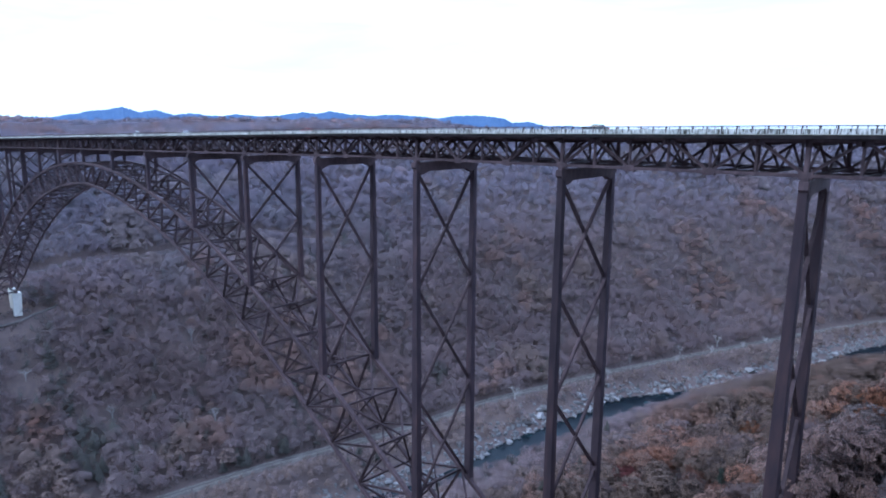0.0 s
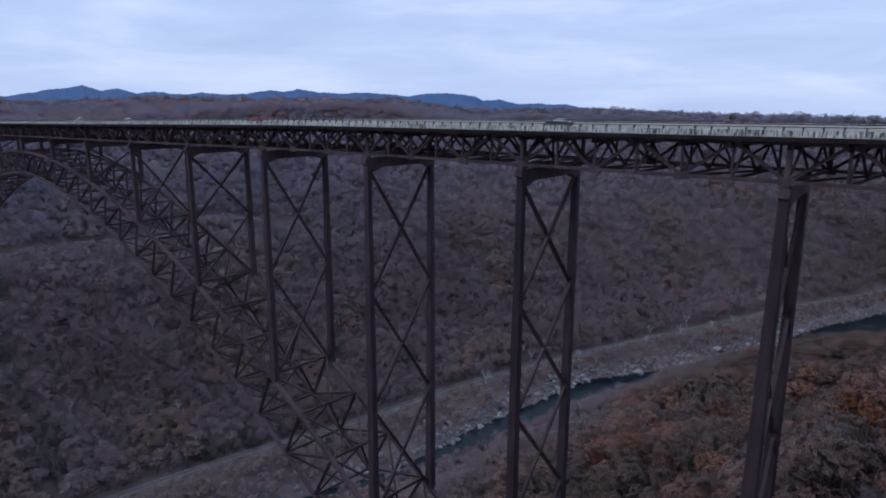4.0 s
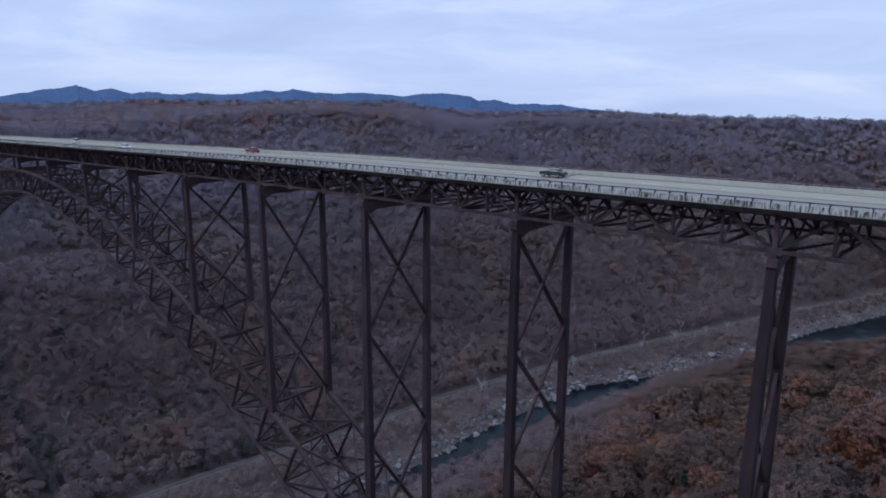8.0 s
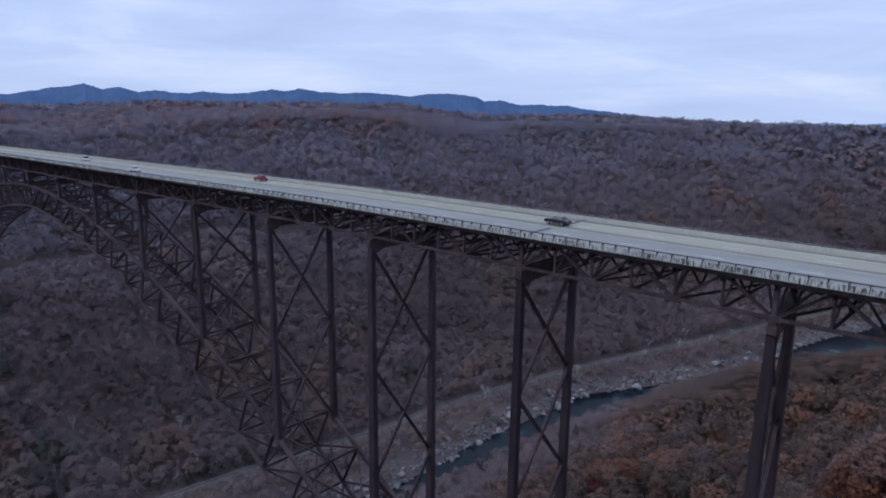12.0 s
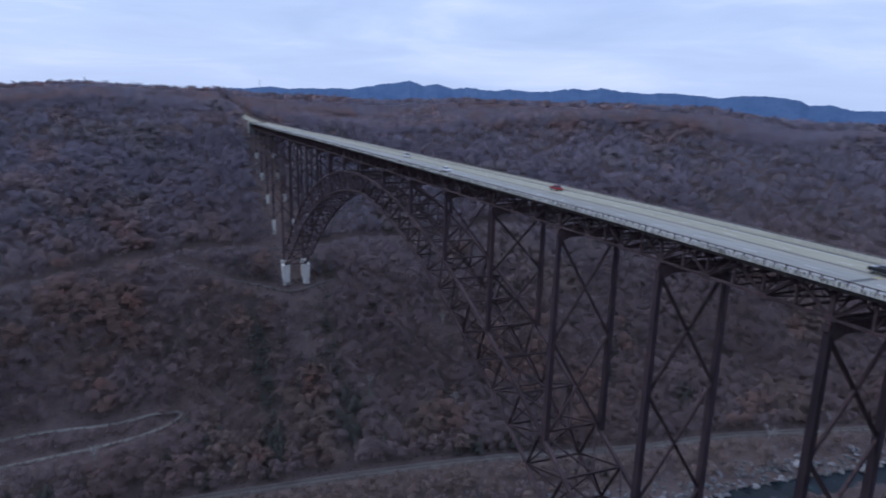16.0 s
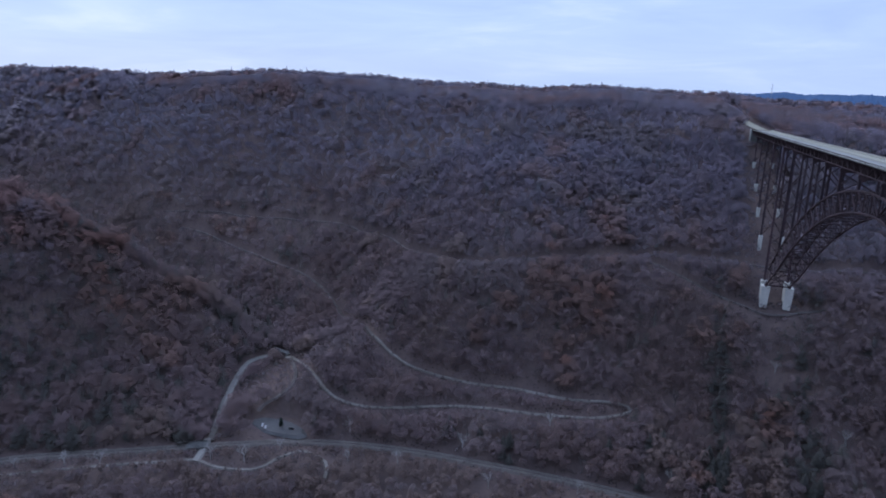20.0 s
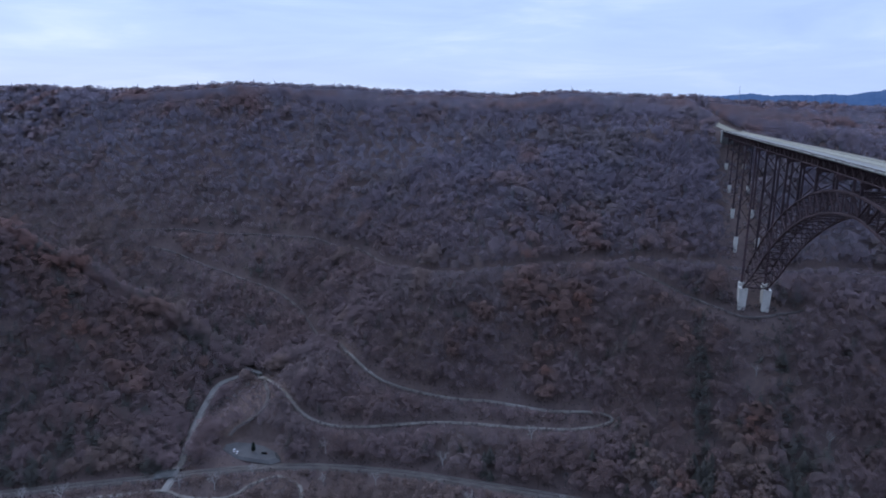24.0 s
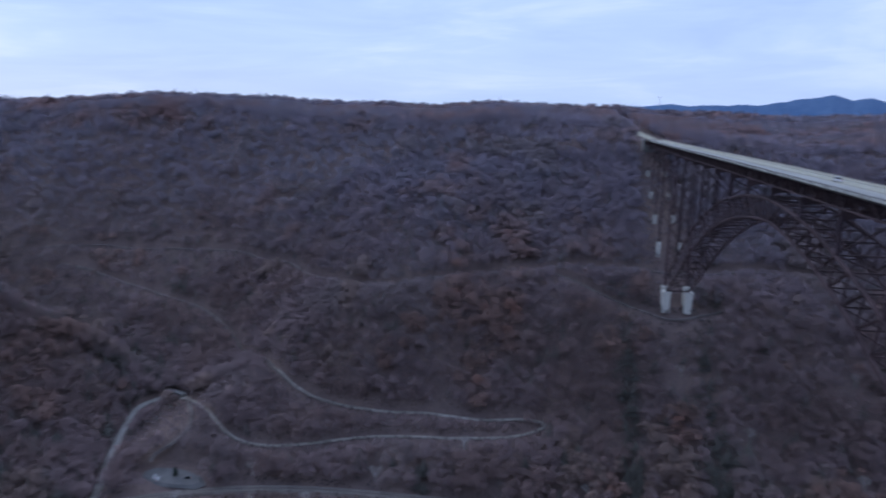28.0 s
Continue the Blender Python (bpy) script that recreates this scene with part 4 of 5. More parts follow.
def scatter(r0, r1, gap, seed, ahead=True):
    nrg = np.random.default_rng(seed)
    a = np.arange(-r1, r1, gap)
    X, Y = np.meshgrid(a, a)
    X, Y = X.ravel() + nrg.uniform(-gap, gap, X.size) * 0.48 + 100, Y.ravel() + nrg.uniform(-gap, gap, Y.size) * 0.48 - 85
    R = np.hypot(X - 100, Y + 85)
    turn = np.degrees(np.arctan2(-(X - 100), Y + 85))
    keep = (R >= r0) & (R < r1) & (((turn > -4) & (turn < 152)) == ahead)
    X, Y = X[keep], Y[keep]
    Z = ground_height(X, Y)
    off = rail_x(Y) - X
    keep = (Z > 2.5) & ~((Y > 120) & (off > -64) & (off < -24) & (Z < 8.5) & (nrg.random(len(X)) < np.where(Z < 5.5, 0.8, 0.45))) & clear_of_roads(X, Y)
    keep &= ~((np.abs(Y - 6) < 14) & (X < -470) & (X > -735) & (nrg.random(len(X)) < 0.3))
    keep &= ~((np.abs(X + 487) < 5) & (np.abs(Y - 8) < 14))
    keep &= ~((X > -340) & (X < -308) & (Y > -384) & (Y < -332))
    keep &= ~((np.abs(Y - 8) < 13) & (X < FAR_END + 5) & (X > FAR_END - 560)) & ~((np.abs(Y - 8) < 15) & (X > -20))
    keep &= ~((smooth((X + 170) / 130) > 0.5) & (nrg.random(len(X)) < 0.3))
    for hx, hy in HERO:
        keep &= (X - hx - 2) ** 2 + (Y - hy + 3) ** 2 > 64
    X, Y, Z, off = X[keep], Y[keep], Z[keep], off[keep]
    patch = 0.8 * value_noise(X, Y, 70) + 0.8 * value_noise(X + 500, Y, 24) + nrg.normal(0, 0.15, len(X))
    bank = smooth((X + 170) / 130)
    loose = nrg.normal(0, 1, len(X)) * 0.12
    red = value_noise(X - 300, Y + 200, 95) * 0.65 + (0.62 + 0.25 * bank) * value_noise(X - 90, Y + 20, 26) + loose
    crest = np.exp(-(near_line(X, Y, SPUR, SPUR_RISE)[0] / 20) ** 2)
    red = red + 0.08 * crest
    wild = value_noise(X - 300, Y + 200, 95) * 0.35 + 0.95 * value_noise(X + 40, Y - 60, 13) + nrg.normal(0, 0.15, len(X))
    red = red * (1 - bank) + wild * bank
    rim = smooth((Z - 215) / 20) * 0.5
    near = bank * 0.36 + smooth((-450 - Y) / 80) * smooth((off - 20) / 60) * smooth((X + 520) / 60) * 0.4
    patch = patch + 0.3 * smooth((Z - 60) / 130) - 0.2
    kind = np.where(patch > 0.15, np.where(patch > 0.95, 3, 1), np.where(patch < -0.6, 2, 0))
    kind = np.where((patch > -0.3) & (value_noise(X + 33, Y + 71, 40) > 0.45), 7, kind)
    kind = np.where((kind < 2) & (nrg.random(len(X)) < 0.9 * bank), 7, kind)
    kind = np.where((off < -6) & (off > -62) & (kind != 3) & (nrg.random(len(X)) < 0.7), 7, kind)
    warm = red + rim + near - 0.8 * ((off < -6) & (off > -62))
    kind = np.where(warm > 0.62, 4, kind)
    kind = np.where(warm > 1.0, 5, kind)
    green = 0.03 + 0.16 * (value_noise(X, Y, 46) > 0.5) + 0.32 * smooth((-430 - Y) / 60) * smooth((150 - Z) / 60) * (value_noise(X, Y, 34) > -0.25)
    green = green * (1 - 0.6 * bank)
    green = np.where(Z > 200, green * 0.4, np.where((off < -4) & (Y < 150), 0.004, green))
    kind = np.where(nrg.random(len(X)) < green + 0.3 * crest, 6, kind)
    strip_ = ((np.abs(Y + 30) < 7) | (np.abs(Y - 29) < 7)) & (X < -345) & (X > -500) & (nrg.random(len(X)) < 0.85)
    kind = np.where(strip_, 6, kind)
    calm = np.where(kind == 6, 1.0, 0.72 + 0.2 * bank)[:, None]
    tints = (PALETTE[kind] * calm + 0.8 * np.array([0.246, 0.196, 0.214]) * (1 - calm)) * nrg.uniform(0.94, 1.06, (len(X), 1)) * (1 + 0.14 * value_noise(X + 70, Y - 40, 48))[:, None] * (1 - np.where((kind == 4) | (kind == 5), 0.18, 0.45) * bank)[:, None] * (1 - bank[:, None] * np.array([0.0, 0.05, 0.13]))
    # haze put into the tints: trees higher up come out lighter and bluer
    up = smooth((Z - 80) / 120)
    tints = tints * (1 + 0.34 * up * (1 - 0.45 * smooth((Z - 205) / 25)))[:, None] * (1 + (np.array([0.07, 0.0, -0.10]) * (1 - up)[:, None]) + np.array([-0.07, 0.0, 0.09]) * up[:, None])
    high = nrg.uniform(11, 19, len(X)) * np.where((off > -60) & (off < 0), 0.62, 1.0)
    high = high * (1 + 0.2 * value_noise(X + 11, Y + 5, 17)) * (1 + crest * nrg.uniform(-0.3, 0.6, len(X)))
    high = high * (1 + 0.22 * bank)
    high = np.where((X > -115) & (off < -70) & (Y > 560) & (Y < 950), np.minimum(high, np.interp(Y, [560, 620, 680, 740], [17, 11, 7, 5.5])), high)
    high = np.where((np.abs(Y - 5) < 16) & (X < -470) & (X > -735), np.minimum(high, 6.5), high)
    high = np.where((np.abs(X + 477) < 9) & (np.abs(Y - 8) < 17), np.minimum(high, 7.0), high)
    high = np.where((X > -430) & (X < -345) & (Y > -428) & (Y < -366), np.minimum(high, 5.0), high)
    # lower growth between each road and the camera, so the road shows in view
    for dense, wide in roads:
        for p in dense:
            way = Vector((100 - p.x, -85 - p.y)).normalized()
            dx, dy = X - p.x, Y - p.y
            along, aside = dx * way.x + dy * way.y, np.abs(dx * way.y - dy * way.x)
            front = (along > 0) & (along < 22) & (aside < wide * 0.5 + 2.2)
            high = np.where(front, np.minimum(high, (5.0 if 2.2 < wide < 2.9 else 2.0 if wide < 3 else 1.2) + (0.6 if wide < 3 else 0.42) * along), high)
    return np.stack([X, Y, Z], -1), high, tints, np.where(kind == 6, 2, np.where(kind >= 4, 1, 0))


# single trees that stand out
def limb(bm, a, b, r0, r1, sides=5):
    d = (b - a).normalized()
    u = d.orthogonal().normalized()
    w = d.cross(u)
    ra = [bm.verts.new(a + (u * math.cos(k * 6.283 / sides) + w * math.sin(k * 6.283 / sides)) * r0) for k in range(sides)]
    rb = [bm.verts.new(b + (u * math.cos(k * 6.283 / sides) + w * math.sin(k * 6.283 / sides)) * r1) for k in range(sides)]
    for k in range(sides):
        bm.faces.new((ra[k], ra[(k + 1) % sides], rb[(k + 1) % sides], rb[k]))


def grow(bm, rng, at, way, long, thick, depth, tips):
    end = at + way * long
    limb(bm, at, end, thick, thick * 0.62, 6 if depth > 2 else 4)
    if depth == 0:
        tips.append(end)
        return
    for k in range(3 if depth > 1 else 4):
        turn = Vector((rng.gauss(0, 1), rng.gauss(0, 1), rng.gauss(0.15, 0.6))).normalized()
        grow(bm, rng, at + way * long * rng.uniform(0.72, 1.0), (way * 0.9 + turn * rng.uniform(0.5, 0.85)).normalized(), long * rng.uniform(0.55, 0.75), thick * 0.5, depth - 1, tips)


def single_tree(x, y, high, tint, leaf, bark, label, seed, kind=1):
    """A tree with trunk, limbs and a crown, standing on the ground at x, y."""
    rng = random.Random(seed)
    ob = new("tree")
    z = float(ground_height(x, y)) - 0.4
    ob.location = (x, y, z)
    bm, tips = bmesh.new(), []
    if kind == 2:
        limb(bm, Vector((0, 0, 0)), Vector((0, 0, high)), high * 0.016, 0.03, 7)
        for k in range(70):
            h = 0.18 + 0.8 * k / 70
            a = k * 2.4
            r = 0.20 * high * (1 - h) + 0.25
            e_ = Vector((math.cos(a) * r, math.sin(a) * r, high * h - 0.06 * r))
            limb(bm, Vector((0, 0, high * h)), e_, 0.05, 0.02, 3)
            tips += [e_ * f + Vector((0, 0, high * h * (1 - f))) for f in (0.45, 0.7, 1.0)]
    else:
        for k in range(3):
            limb(bm, Vector((0, 0, high * 0.11 * k)), Vector((0, 0, high * 0.11 * (k + 1))), high * (0.024 - 0.002 * k), high * (0.022 - 0.002 * k), 8)
        for k in range(6):
            a = k * 1.05 + rng.random()
            way = Vector((math.cos(a) * 0.6, math.sin(a) * 0.6, rng.uniform(0.7, 1.3))).normalized()
            grow(bm, rng, Vector((0, 0, high * rng.uniform(0.24, 0.33))), way, high * rng.uniform(0.2, 0.27), high * 0.010, 3, tips)
    part("trunk", bm, bark, ob)
    if leaf:
        nrg = np.random.default_rng(seed)
        bm = bmesh.new()
        lay = bm.verts.layers.float_color.new("tint")
        ll = bm.verts.layers.float_vector.new("lean")
        heart = Vector((0, 0, high * 0.5))
        for t_ in tips:
            if kind == 1 and rng.random() > leaf:
                continue
            for _ in range(14 if kind == 1 else 8):
                c = t_ + Vector(nrg.normal(0, 0.75 if kind == 1 else 0.36, 3).tolist())
                vs = [bm.verts.new(c + Vector((nrg.normal(0, 0.42 if kind == 1 else 0.24, 3)).tolist())) for _ in range(3)]
                f = nrg.uniform(0.7, 1.3)
                out = (c - heart).normalized() + Vector((0, 0, 0.4))
                for v in vs:
                    v[lay], v[ll] = (tint[0] * f, tint[1] * f, tint[2] * f, 1), out.normalized()
                bm.faces.new(vs)
        part("crown", bm, TWIG, ob)
    return tagged(ob, label, "tree", "single trees on the slopes")


ORANGE, RED, RUSSET, GREEN = (0.25, 0.105, 0.058), (0.19, 0.062, 0.058), (0.19, 0.095, 0.068), (0.052, 0.072, 0.055)
SINGLES = [(78, 62, 19, ORANGE, 1.0, 1, "russet-orange oak with a rounded crown and bare lower limbs"), (58, 96, 17, GREEN, 1, 2, "dark green hemlock among bare trees"), (40, 118, 15, RUSSET, 0.8, 1, "russet oak still holding its dry leaves"),
           (18, 150, 16, ORANGE, 0.7, 1, "orange-brown oak on the gorge slope"), (95, 120, 17, GREEN, 1, 2, "dark green hemlock on the near slope"), (-8, 190, 15, RUSSET, 0.75, 1, "russet oak on the gorge slope"),
           (70, 150, 18, ORANGE, 0.6, 1, "orange-brown oak on the gorge slope"), (48, 70, 14, RUSSET, 0, 1, "bare grey tree with a spreading crown"), (92, 84, 16, RUSSET, 0, 1, "bare grey tree with a spreading crown"),
           (30, 84, 15, GREEN, 1, 2, "small dark green hemlock on the slope"), (12, 110, 16, RUSSET, 0.5, 1, "half-bare russet oak on the gorge slope"), (-30, 150, 15, ORANGE, 0.6, 1, "orange-brown oak on the gorge slope"),
           (60, 190, 17, RUSSET, 0.7, 1, "russet oak on the gorge slope"), (84, 48, 14, RUSSET, 0, 1, "bare grey tree with a spreading crown"), (-50, 220, 16, RUSSET, 0.6, 1, "russet oak on the gorge slope"), (20, 240, 18, ORANGE, 0.6, 1, "orange-brown oak on the gorge slope"),
           (-67, 212, 19, RED, 1.0, 1, "dark red oak with a broad rounded crown"), (-74, 262, 17, ORANGE, 0.85, 1, "orange-brown oak on the gorge slope"), (-41, 318, 18, ORANGE, 0.9, 1, "orange-brown oak on the gorge slope"),
           (-6, 242, 18, RUSSET, 0.9, 1, "russet oak on the gorge slope"), (-72, 315, 16, GREEN, 1, 2, "dark green hemlock among bare trees"), (-10, 197, 18, GREEN, 1, 2, "dark green hemlock among bare trees"),
           (17, 367, 18, GREEN, 1, 2, "dark green hemlock on the near slope"), (-25, 204, 17, RUSSET, 0.9, 1, "russet oak on the gorge slope"), (35, 305, 17, ORANGE, 0.8, 1, "orange-brown oak on the gorge slope"),
           (48, 214, 17, RUSSET, 0, 1, "bare grey tree with a spreading crown"), (-52, 196, 17, RED, 0.9, 1, "dark red oak still in leaf on the gorge slope")]
HERO += [(a[0], a[1]) for a in SINGLES]
for n, (x, y, high, tint, leaf, kind, text) in enumerate(SINGLES):
    single_tree(x, y, high, tint, leaf, BARK, text, 40 + n, kind)
single_tree(-322, -353, 7.5, GREEN, 1, BARK, "lone dark hemlock standing in the gravel car park", 68, 2)
for n, (along, off) in enumerate(((560, 9), (585, -8), (610, 8), (640, -9), (655, 9), (470, 10), (430, -9), (360, 9), (520, -10), (690, 8), (-300, -14), (-210, -12), (-340, 10), (-120, 12), (-470, 16), (-445, 22), (-500, 14), (-520, 24), (-380, 20), (-355, 28), (-285, 24), (-250, 18), (-180, 26))):
    x = float(rail_x(along)) + off
    HERO.append((x, along))
    single_tree(x, along, 13 + n % 4 * 1.6, (0, 0, 0), 0, TRUNK_WHITE, "bare pale-barked sycamore beside the railway", 70 + n)
for n, (x, y) in enumerate(((-352, -60), (-345, 20), (-362, 70), (-380, -150), (-358, -210), (-395, -20), (-371, 120), (-340, 180), (-347, -120), (-402, 55), (-420, -170), (-352, 260), (-430, 130), (-366, -255), (-415, -60), (-440, 10))):
    HERO.append((x, y))
    single_tree(x, y, 13 + n % 5 * 1.1, (0, 0, 0), 0, BARK if n % 3 else TRUNK_WHITE, "bare tree with pale limbs on the lower slope" if n % 3 == 0 else "bare grey tree on the lower slope", 120 + n)
WOODS = (("near_woods", 60, 260, 6.4, 320, 0.72, 3), ("middle_woods", 260, 480, 6.6, 150, 0.66, 7), ("slope_woods", 480, 820, 6.2, 62, 0.38, 4),
         ("rim_woods", 820, 1350, 8.4, 27, 0.42, 5), ("plateau_woods", 1350, 2150, 12.5, 11, 0.7, 6))
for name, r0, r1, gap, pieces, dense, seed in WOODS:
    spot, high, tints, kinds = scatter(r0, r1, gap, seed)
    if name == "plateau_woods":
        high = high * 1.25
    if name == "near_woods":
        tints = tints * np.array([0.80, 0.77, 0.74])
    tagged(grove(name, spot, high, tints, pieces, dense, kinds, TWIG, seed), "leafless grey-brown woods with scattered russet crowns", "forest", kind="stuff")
nrg = np.random.default_rng(31)
spot = []
for dense, wide in roads:
    for p in dense:
        if -480 < p.x < -200 and -620 < p.y < 900:
            for _ in range(9):
                a, r = nrg.random() * 6.283, wide * 0.5 + 1.5 + 14 * nrg.random()
                spot.append((p.x + math.cos(a) * r, p.y + math.sin(a) * r))
spot = np.array(spot)
spot = spot[clear_of_roads(spot[:, 0], spot[:, 1])]
spot = spot[~((spot[:, 0] > -340) & (spot[:, 0] < -308) & (spot[:, 1] > -384) & (spot[:, 1] < -332))]
spot = np.column_stack([spot, ground_height(spot[:, 0], spot[:, 1])])
tints = 0.8 * np.array([0.250, 0.198, 0.196]) * nrg.uniform(0.85, 1.1, (len(spot), 1))
gap = np.full(len(spot), 99.0)
for dense, wide in roads:
    for p in dense:
        gap = np.minimum(gap, np.hypot(spot[:, 0] - p.x, spot[:, 1] - p.y) - wide * 0.5)
tall = np.minimum(nrg.uniform(2.0, 5.0, len(spot)), 0.5 + 0.4 * gap)
tagged(grove("undergrowth", spot, tall, tints, 24, 0.6, np.zeros(len(spot), int), TWIG, 12), "low bare brown scrub beside the roads and railway", "scrub", kind="stuff")
for name, r0, r1, gap, pieces, dense, seed, ahead in (("hillside_woods", 6, 60, 6.2, 90, 0.8, 8, True), ("bank_woods", 6, 330, 8.5, 30, 0.8, 9, False)):
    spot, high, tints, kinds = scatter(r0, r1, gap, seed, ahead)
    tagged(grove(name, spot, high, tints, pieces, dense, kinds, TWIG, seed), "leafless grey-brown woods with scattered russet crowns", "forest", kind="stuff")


# ---------------------------------------------------------------- rocks on the river bank
def boulder_mesh(seed):
    rng = random.Random(seed)
    bm = bmesh.new()
    bmesh.ops.create_icosphere(bm, subdivisions=2, radius=1)
    planes = [(Vector((rng.gauss(0, 1), rng.gauss(0, 1), rng.gauss(0, 1))).normalized(), rng.uniform(0.45, 0.8)) for _ in range(9)]
    for v in bm.verts:
        for p, d in planes:
            k = v.co.dot(p) - d
            if k > 0:
                v.co -= p * k
        v.co *= 1 + rng.uniform(-0.03, 0.03)
    me = bpy.data.meshes.new("boulder")
    bm.to_mesh(me)
    bm.free()
    me.materials.append(ROCK)
    return me


ROCKS = [boulder_mesh(k) for k in range(8)]
rng = random.Random(12)
for n in range(150):
    y = rng.uniform(180, 760)
    bank_y = float(np.interp(y, [150, 212, 293, 361, 456, 517, 600, 655, 736, 795, 842, 892], [58, 62, 52, 48, 32, 49, 57, 61, 48, 42, 45, 39]))
    x = float(rail_x(y)) + bank_y + rng.uniform(-17, 5)
    size = rng.uniform(1.1, 3.6) * (1.6 if rng.random() < 0.15 else 1)
    ob = new("boulder", rng.choice(ROCKS))
    ob.matrix_basis = pose(x, y, max(float(ground_height(x, y)), -0.4) + size * 0.18, rng.uniform(-15, 15), rng.uniform(-15, 15), rng.uniform(0, 360)) @ Matrix.Diagonal((size * 1.25, size, size * 0.7, 1))
    tagged(ob, "pale grey sandstone boulder at the river's edge", "boulder", "boulders on the river bank")
bm = bmesh.new()
vv, ff = [], []
for n in range(1500):
    y = rng.uniform(60, 980)
    bank_y = float(np.interp(y, [150, 212, 293, 361, 456, 517, 600, 655, 736, 795, 842, 892], [58, 62, 52, 48, 32, 49, 57, 61, 48, 42, 45, 39]))
    x = float(rail_x(y)) + bank_y + rng.gauss(-6, 8)
    if n % 7 == 0:
        x = float(rail_x(y)) + 88 + rng.uniform(-3, 4)
    z = float(ground_height(x, y))
    if z < -1.2 or z > 12:
        continue
    size, a = rng.uniform(0.6, 2.3), rng.uniform(0, 6.283)
    c, s = math.cos(a), math.sin(a)
    b0 = len(vv)
    for px, py, pz in ((-1, -0.7, -0.5), (1, -0.8, -0.5), (1.1, 0.8, -0.5), (-0.9, 0.7, -0.5), (-0.6, -0.4, 0.5), (0.7, -0.5, 0.62), (0.6, 0.5, 0.45), (-0.5, 0.45, 0.6)):
        px, py, pz = (px + rng.uniform(-.2, .2)) * size, (py + rng.uniform(-.2, .2)) * size, (pz + rng.uniform(-.15, .15)) * size
        vv.append((x + px * c - py * s, y + px * s + py * c, max(z, -0.3) + pz + 0.3 * size))
    ff += [tuple(b0 + i for i in f) for f in ((3, 2, 1, 0), (4, 5, 6, 7), (0, 1, 5, 4), (1, 2, 6, 5), (2, 3, 7, 6), (3, 0, 4, 7))]
bm.free()
tagged(new("bank_rocks", mesh_of("bank_rocks", vv, ff, ROCK)), "pale grey rocks strewn along the river bank", "rocks", kind="stuff")

# pale sandstone ledges high on the far rim, and rocks in the creek bed
for x, y, long in ((-383, 960, 11), (-395, 952, 7), (-507, 706, 9), (-498, 716, 6)):
    ob = new("rock_ledge", ROCKS[int(long) % 8])
    ob.matrix_basis = pose(x + 3, y, float(ground_height(x, y)) + 5.5, 0, 0, rng.uniform(40, 80)) @ Matrix.Diagonal((long, 3.0, 6.0, 1))
    tagged(ob, "pale sandstone ledge showing between bare trees on the rim", "rock", "sandstone ledges on the rim")
for n in range(26):
    f = rng.uniform(0, 1)
    x, y = -385 - 90 * f + rng.uniform(-3, 3), -428 - 22 * max(0, f - 0.7) * 3 + rng.uniform(-4, 4)
    size = rng.uniform(0.7, 2.0)
    ob = new("boulder", rng.choice(ROCKS))
    ob.matrix_basis = pose(x, y, float(ground_height(x, y)) + size * 0.2, 0, 0, rng.uniform(0, 360)) @ Matrix.Diagonal((size * 1.2, size, size * 0.7, 1))
    tagged(ob, "pale grey boulder in the creek bed", "boulder", "boulders in the creek bed")

# ---------------------------------------------------------------- creek mouth, car park, small bridges
lot_line = [(-326, -379), (-331, -374), (-333, -362), (-332, -350), (-327, -338), (-320, -333), (-315, -337), (-314, -350), (-314, -366), (-319, -377)]
count = len(lot_line)
cx, cy = sum(p[0] for p in lot_line) / count, sum(p[1] for p in lot_line) / count
bm = bmesh.new()
zl = LOT_Z
top = [bm.verts.new((px, py, zl)) for px, py in lot_line]
low = [bm.verts.new((cx + (px - cx) * 1.2, cy + (py - cy) * 1.2, zl - 2)) for px, py in lot_line]
bm.faces.new(top)
for k in range(count):
    bm.faces.new((top[k], top[(k + 1) % count], low[(k + 1) % count], low[k]))
bmesh.ops.recalc_face_normals(bm, faces=bm.faces[:])
tagged(part("car_park", bm, LOT), "small grey gravel car park beside the railway", "car park", kind="structure")


def small_bridge(x, y, turn, long, wide, z, label, rail):
    """A short beam bridge on two abutments."""
    ob = new("small_bridge")
    ob.matrix_basis = pose(x, y, z, 0, 0, turn)
    part("deck", box(bmesh.new(), (-long / 2, -wide / 2, -0.5), (long / 2, wide / 2, 0), 0.05), DARK_CONCRETE if rail else CONCRETE, ob)
    for sgn in (-1, 1):
        part("girder", box(bmesh.new(), (-long / 2, sgn * wide * 0.42 - 0.15, -1.5), (long / 2, sgn * wide * 0.42 + 0.15, -0.5)), STEEL, ob)
        part("parapet", box(bmesh.new(), (-long / 2, sgn * wide / 2 - 0.12, 0.0), (long / 2, sgn * wide / 2 + 0.12, 0.9), 0.04), DARK_CONCRETE if rail else CONCRETE, ob)
        part("abutment", box(bmesh.new(), (sgn * long / 2 - 1.2, -wide / 2 - 0.3, -9), (sgn * long / 2 + 1.2, wide / 2 + 0.3, -0.55)), DARK_CONCRETE, ob)
    return tagged(ob, label, "bridge")


small_bridge(-451, -434, 75, 22, 4.2, float(ground_height(-462, -425)) + 1.8, "small grey concrete road bridge over a creek", True)
small_bridge(float(rail_x(-399)), -399, math.degrees(math.atan2(20.0, float(rail_x(-389)) - float(rail_x(-409)))), 14, 9.5, 14.4, "dark railway bridge over a gravel road", True)

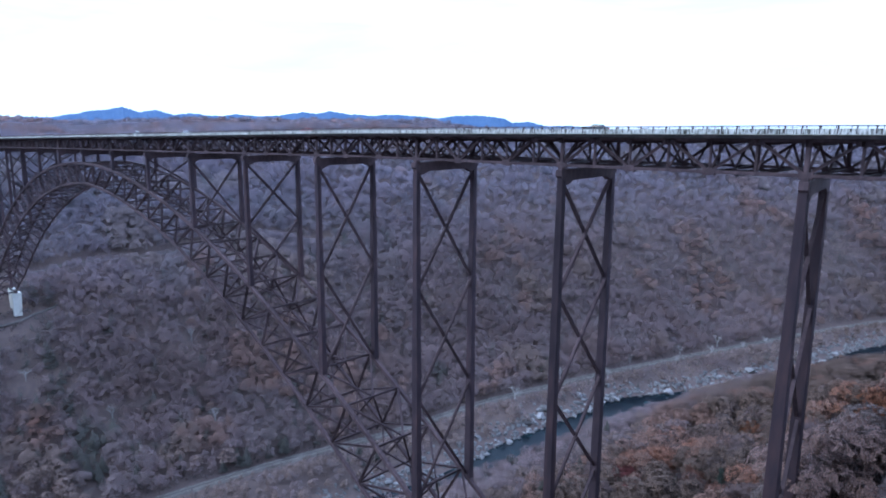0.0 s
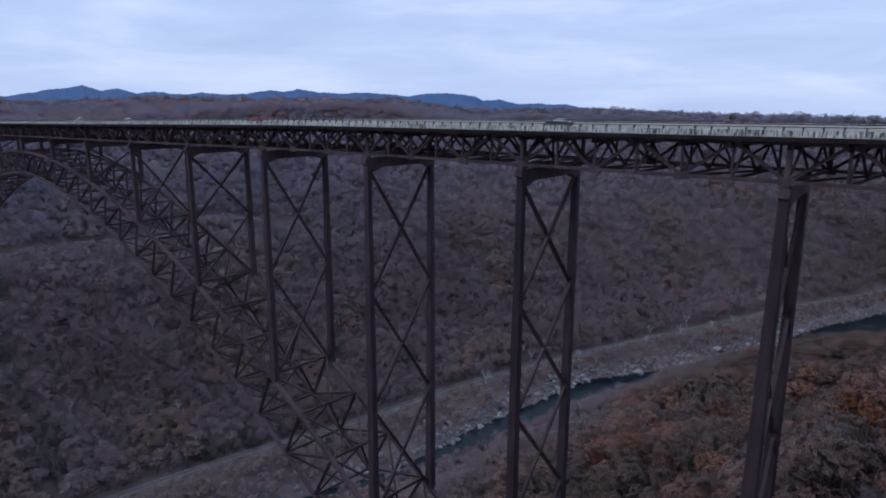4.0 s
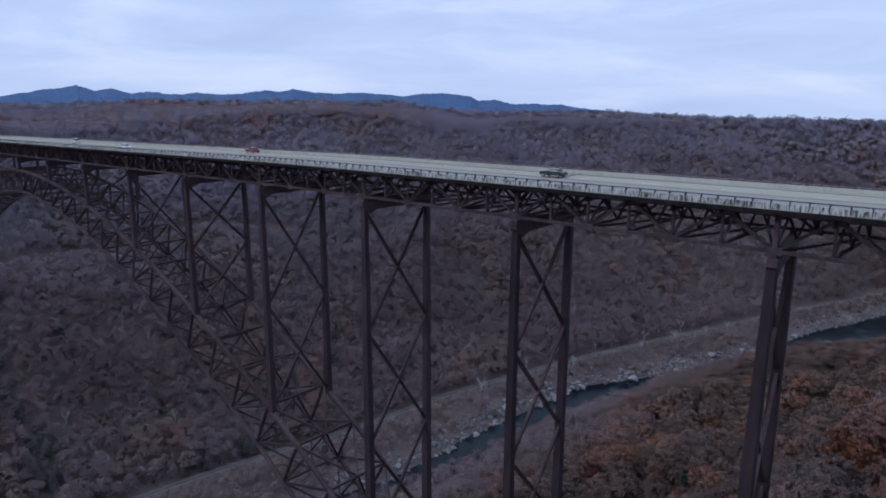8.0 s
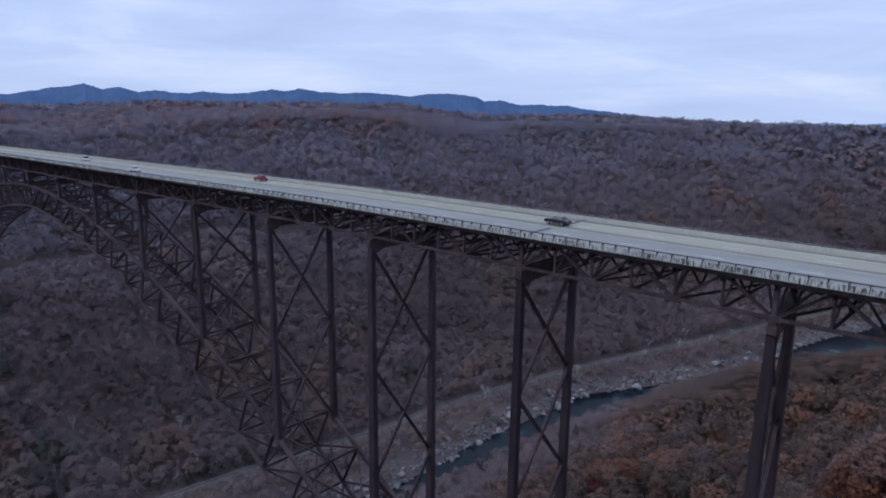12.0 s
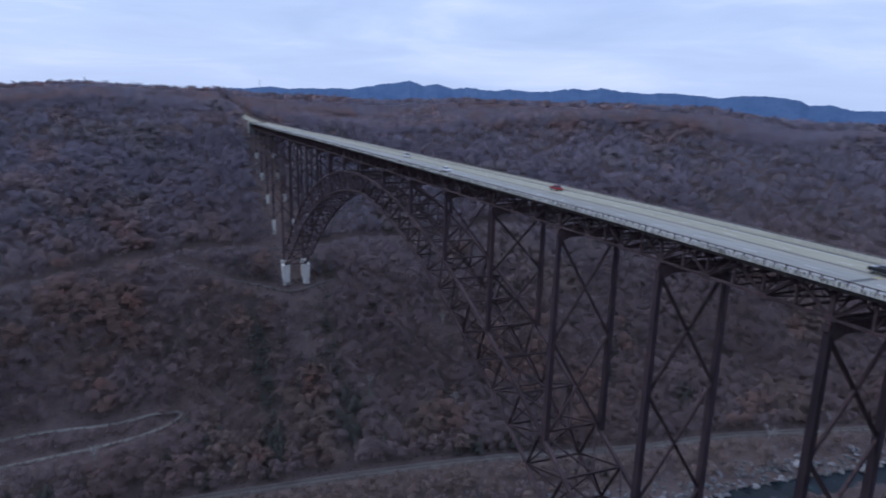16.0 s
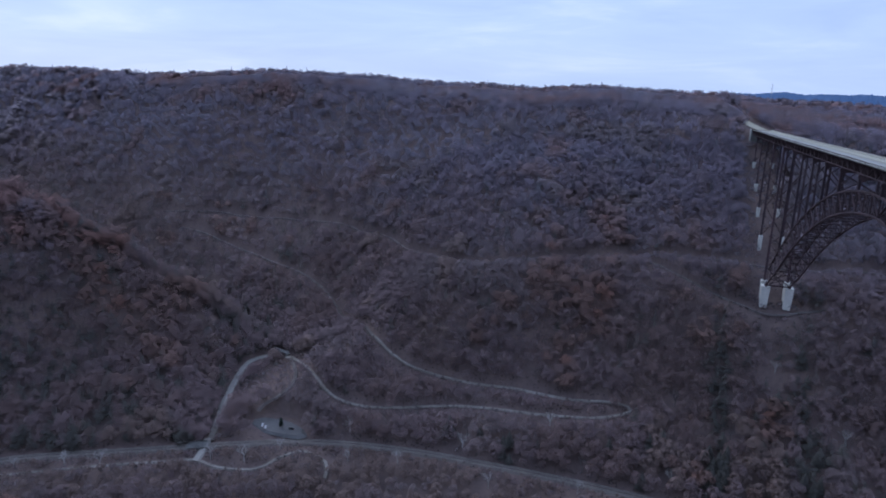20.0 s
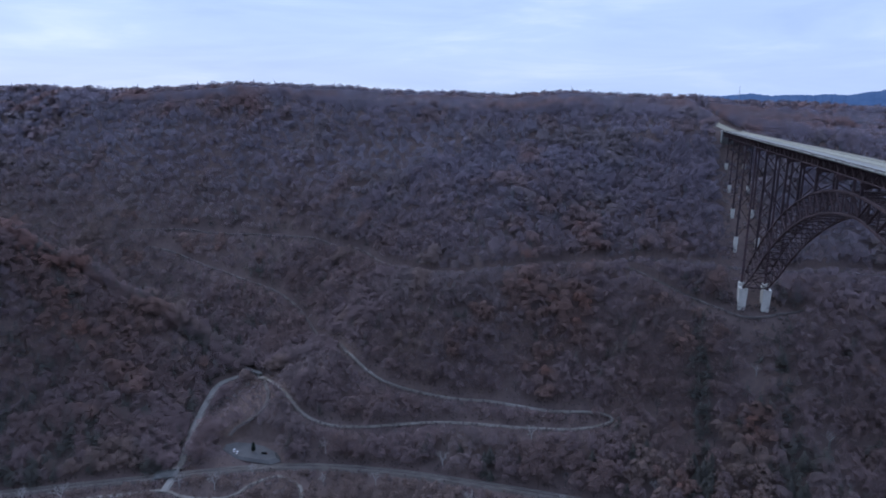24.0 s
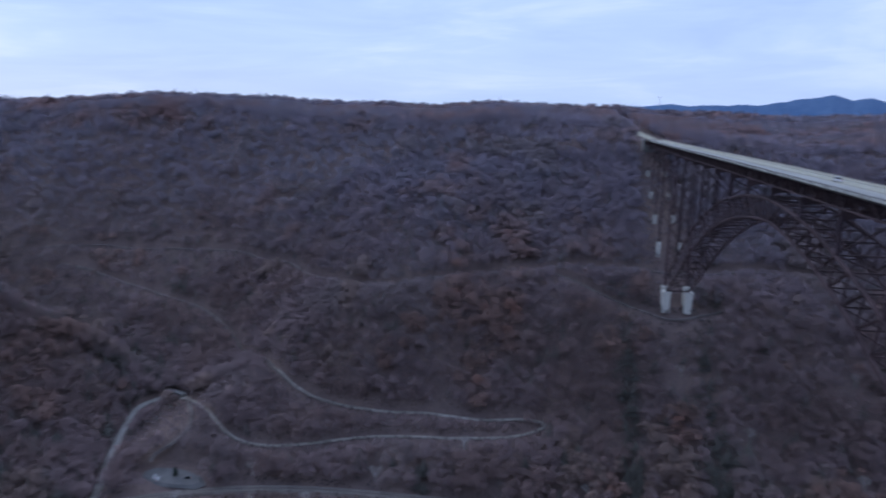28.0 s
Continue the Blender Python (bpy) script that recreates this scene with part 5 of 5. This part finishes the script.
# ---------------------------------------------------------------- mast on the plateau
mast = new("radio_mast")
mx, my = 100 - 1480 * math.sin(radians(83.22)), -85 + 1480 * math.cos(radians(83.22))
mz = float(ground_height(mx, my)) - 1
mast.location = (mx, my, mz)
mh = 291.5 - mz
bm = bmesh.new()
for k in range(3):
    a = k * 2.094
    joined_members(bm, [((math.cos(a) * 0.9, math.sin(a) * 0.9, 0), (math.cos(a) * 0.25, math.sin(a) * 0.25, mh))], 0.16, 0.16)
part("mast_leg", bm, GALV, mast)
bm = bmesh.new()
for k in range(18):
    r0, r1 = 0.9 - 0.65 * k / 18, 0.9 - 0.65 * (k + 1) / 18
    for q in range(3):
        a, b = q * 2.094, (q + 1) * 2.094
        joined_members(bm, [((math.cos(a) * r0, math.sin(a) * r0, mh * k / 18), (math.cos(b) * r1, math.sin(b) * r1, mh * (k + 1) / 18))], 0.1, 0.1)
part("lattice", bm, GALV, mast)
tagged(mast, "thin grey lattice radio mast rising from the woods", "mast")


# ---------------------------------------------------------------- vehicles
def car(x, y, turn, z, paint, label, tall=1.0, ground=None):
    """A car: shaped body, glass house, wheels and lamps."""
    ob = new("car")
    prof = [(-2.25, 0.42), (-2.3, 0.78), (-2.1, 0.98), (-1.05, 1.05), (1.5, 1.06), (2.15, 0.98), (2.28, 0.7), (2.2, 0.42)]
    bm = bmesh.new()
    sides = [[bm.verts.new((px, sg * (0.9 if pz < 0.95 else 0.84), pz)) for px, pz in prof] for sg in (-1, 1)]
    n = len(prof)
    for k in range(n):
        bm.faces.new((sides[0][k], sides[0][(k + 1) % n], sides[1][(k + 1) % n], sides[1][k]))
    bm.faces.new(sides[0][::-1])
    bm.faces.new(sides[1])
    bmesh.ops.recalc_face_normals(bm, faces=bm.faces[:])
    bmesh.ops.bevel(bm, geom=bm.edges[:], offset=0.06, segments=2, affect="EDGES")
    part("body", bm, paint, ob)
    for name, mat, lo, hi, inset in (("window_band", GLASS, 1.03, 1.38 * tall, 0.03), ("roof", paint, 1.38 * tall - 0.01, 1.47 * tall, 0.0)):
        bm = bmesh.new()
        f0, b0_, f1, b1 = -1.1, 1.55, -0.45 + (0.05 if name == "roof" else 0), 1.15
        if name == "roof":
            f0, b0_ = -0.45, 1.15
        lo_v = [bm.verts.new((px, py, lo)) for px, py in ((f0, -0.8), (b0_, -0.8), (b0_, 0.8), (f0, 0.8))]
        hi_v = [bm.verts.new((px, py, hi)) for px, py in ((f1, -0.66), (b1, -0.66), (b1, 0.66), (f1, 0.66))]
        if name == "roof":
            for v in lo_v:
                v.co.y *= 0.84
        bm.faces.new(lo_v[::-1])
        bm.faces.new(hi_v)
        for k in range(4):
            bm.faces.new((lo_v[k], lo_v[(k + 1) % 4], hi_v[(k + 1) % 4], hi_v[k]))
        bmesh.ops.bevel(bm, geom=bm.edges[:], offset=0.03, segments=1, affect="EDGES")
        part(name, bm, mat, ob)
    for wx in (-1.4, 1.4):
        for wy in (-0.82, 0.82):
            bm = bmesh.new()
            bmesh.ops.create_cone(bm, cap_ends=True, segments=16, radius1=0.34, radius2=0.34, depth=0.22, matrix=pose(wx, wy, 0.34, 90))
            wh = part("wheel", bm, TYRE, ob)
            bm = bmesh.new()
            bmesh.ops.create_cone(bm, cap_ends=True, segments=12, radius1=0.2, radius2=0.2, depth=0.24, matrix=pose(wx, wy, 0.34, 90))
            part("rim", bm, GALV, wh)
    for sg in (-0.62, 0.62):
        part("headlight", box(bmesh.new(), (-2.33, sg - 0.18, 0.66), (-2.2, sg + 0.18, 0.82), 0.02), LAMP_CLEAR, ob)
        part("tail_light", box(bmesh.new(), (2.18, sg - 0.18, 0.72), (2.31, sg + 0.18, 0.9), 0.02), LAMP_RED, ob)
    ob.matrix_basis = pose(x, y, z, 0, 0, turn)
    return tagged(ob, label, "car", "cars on the bridge" if y > -5 else "parked cars")


P_RED, P_WHITE, P_SILVER, P_DARK = car_paint("red_car_paint", (0.28, 0.012, 0.018)), car_paint("white_car_paint", (0.8, 0.8, 0.8)), car_paint("silver_car_paint", (0.45, 0.5, 0.55)), car_paint("dark_car_paint", (0.02, 0.022, 0.026))
for x, y, paint, text, tall in ((36, 11.2, P_DARK, "dark hatchback driving in the middle lane of the bridge", 1.0), (-63, 14.1, P_RED, "red car on the far lane of the bridge", 1.05),
                                (-122, 4.2, P_WHITE, "white car on the bridge deck", 1.05), (-186, 11.0, P_WHITE, "white van on the bridge deck", 1.3)):
    car(x, y, 0 if y > WIDE / 2 else 180, deck_z(x) + 6.262, paint, text, tall)
for x, y, paint, turn in ((-317, -364, P_WHITE, 20), (-319, -368, P_WHITE, 28), (-322, -344, P_DARK, 95)):
    car(x, y, turn, zl + 0.01, paint, "car parked on the gravel car park", 1.05)
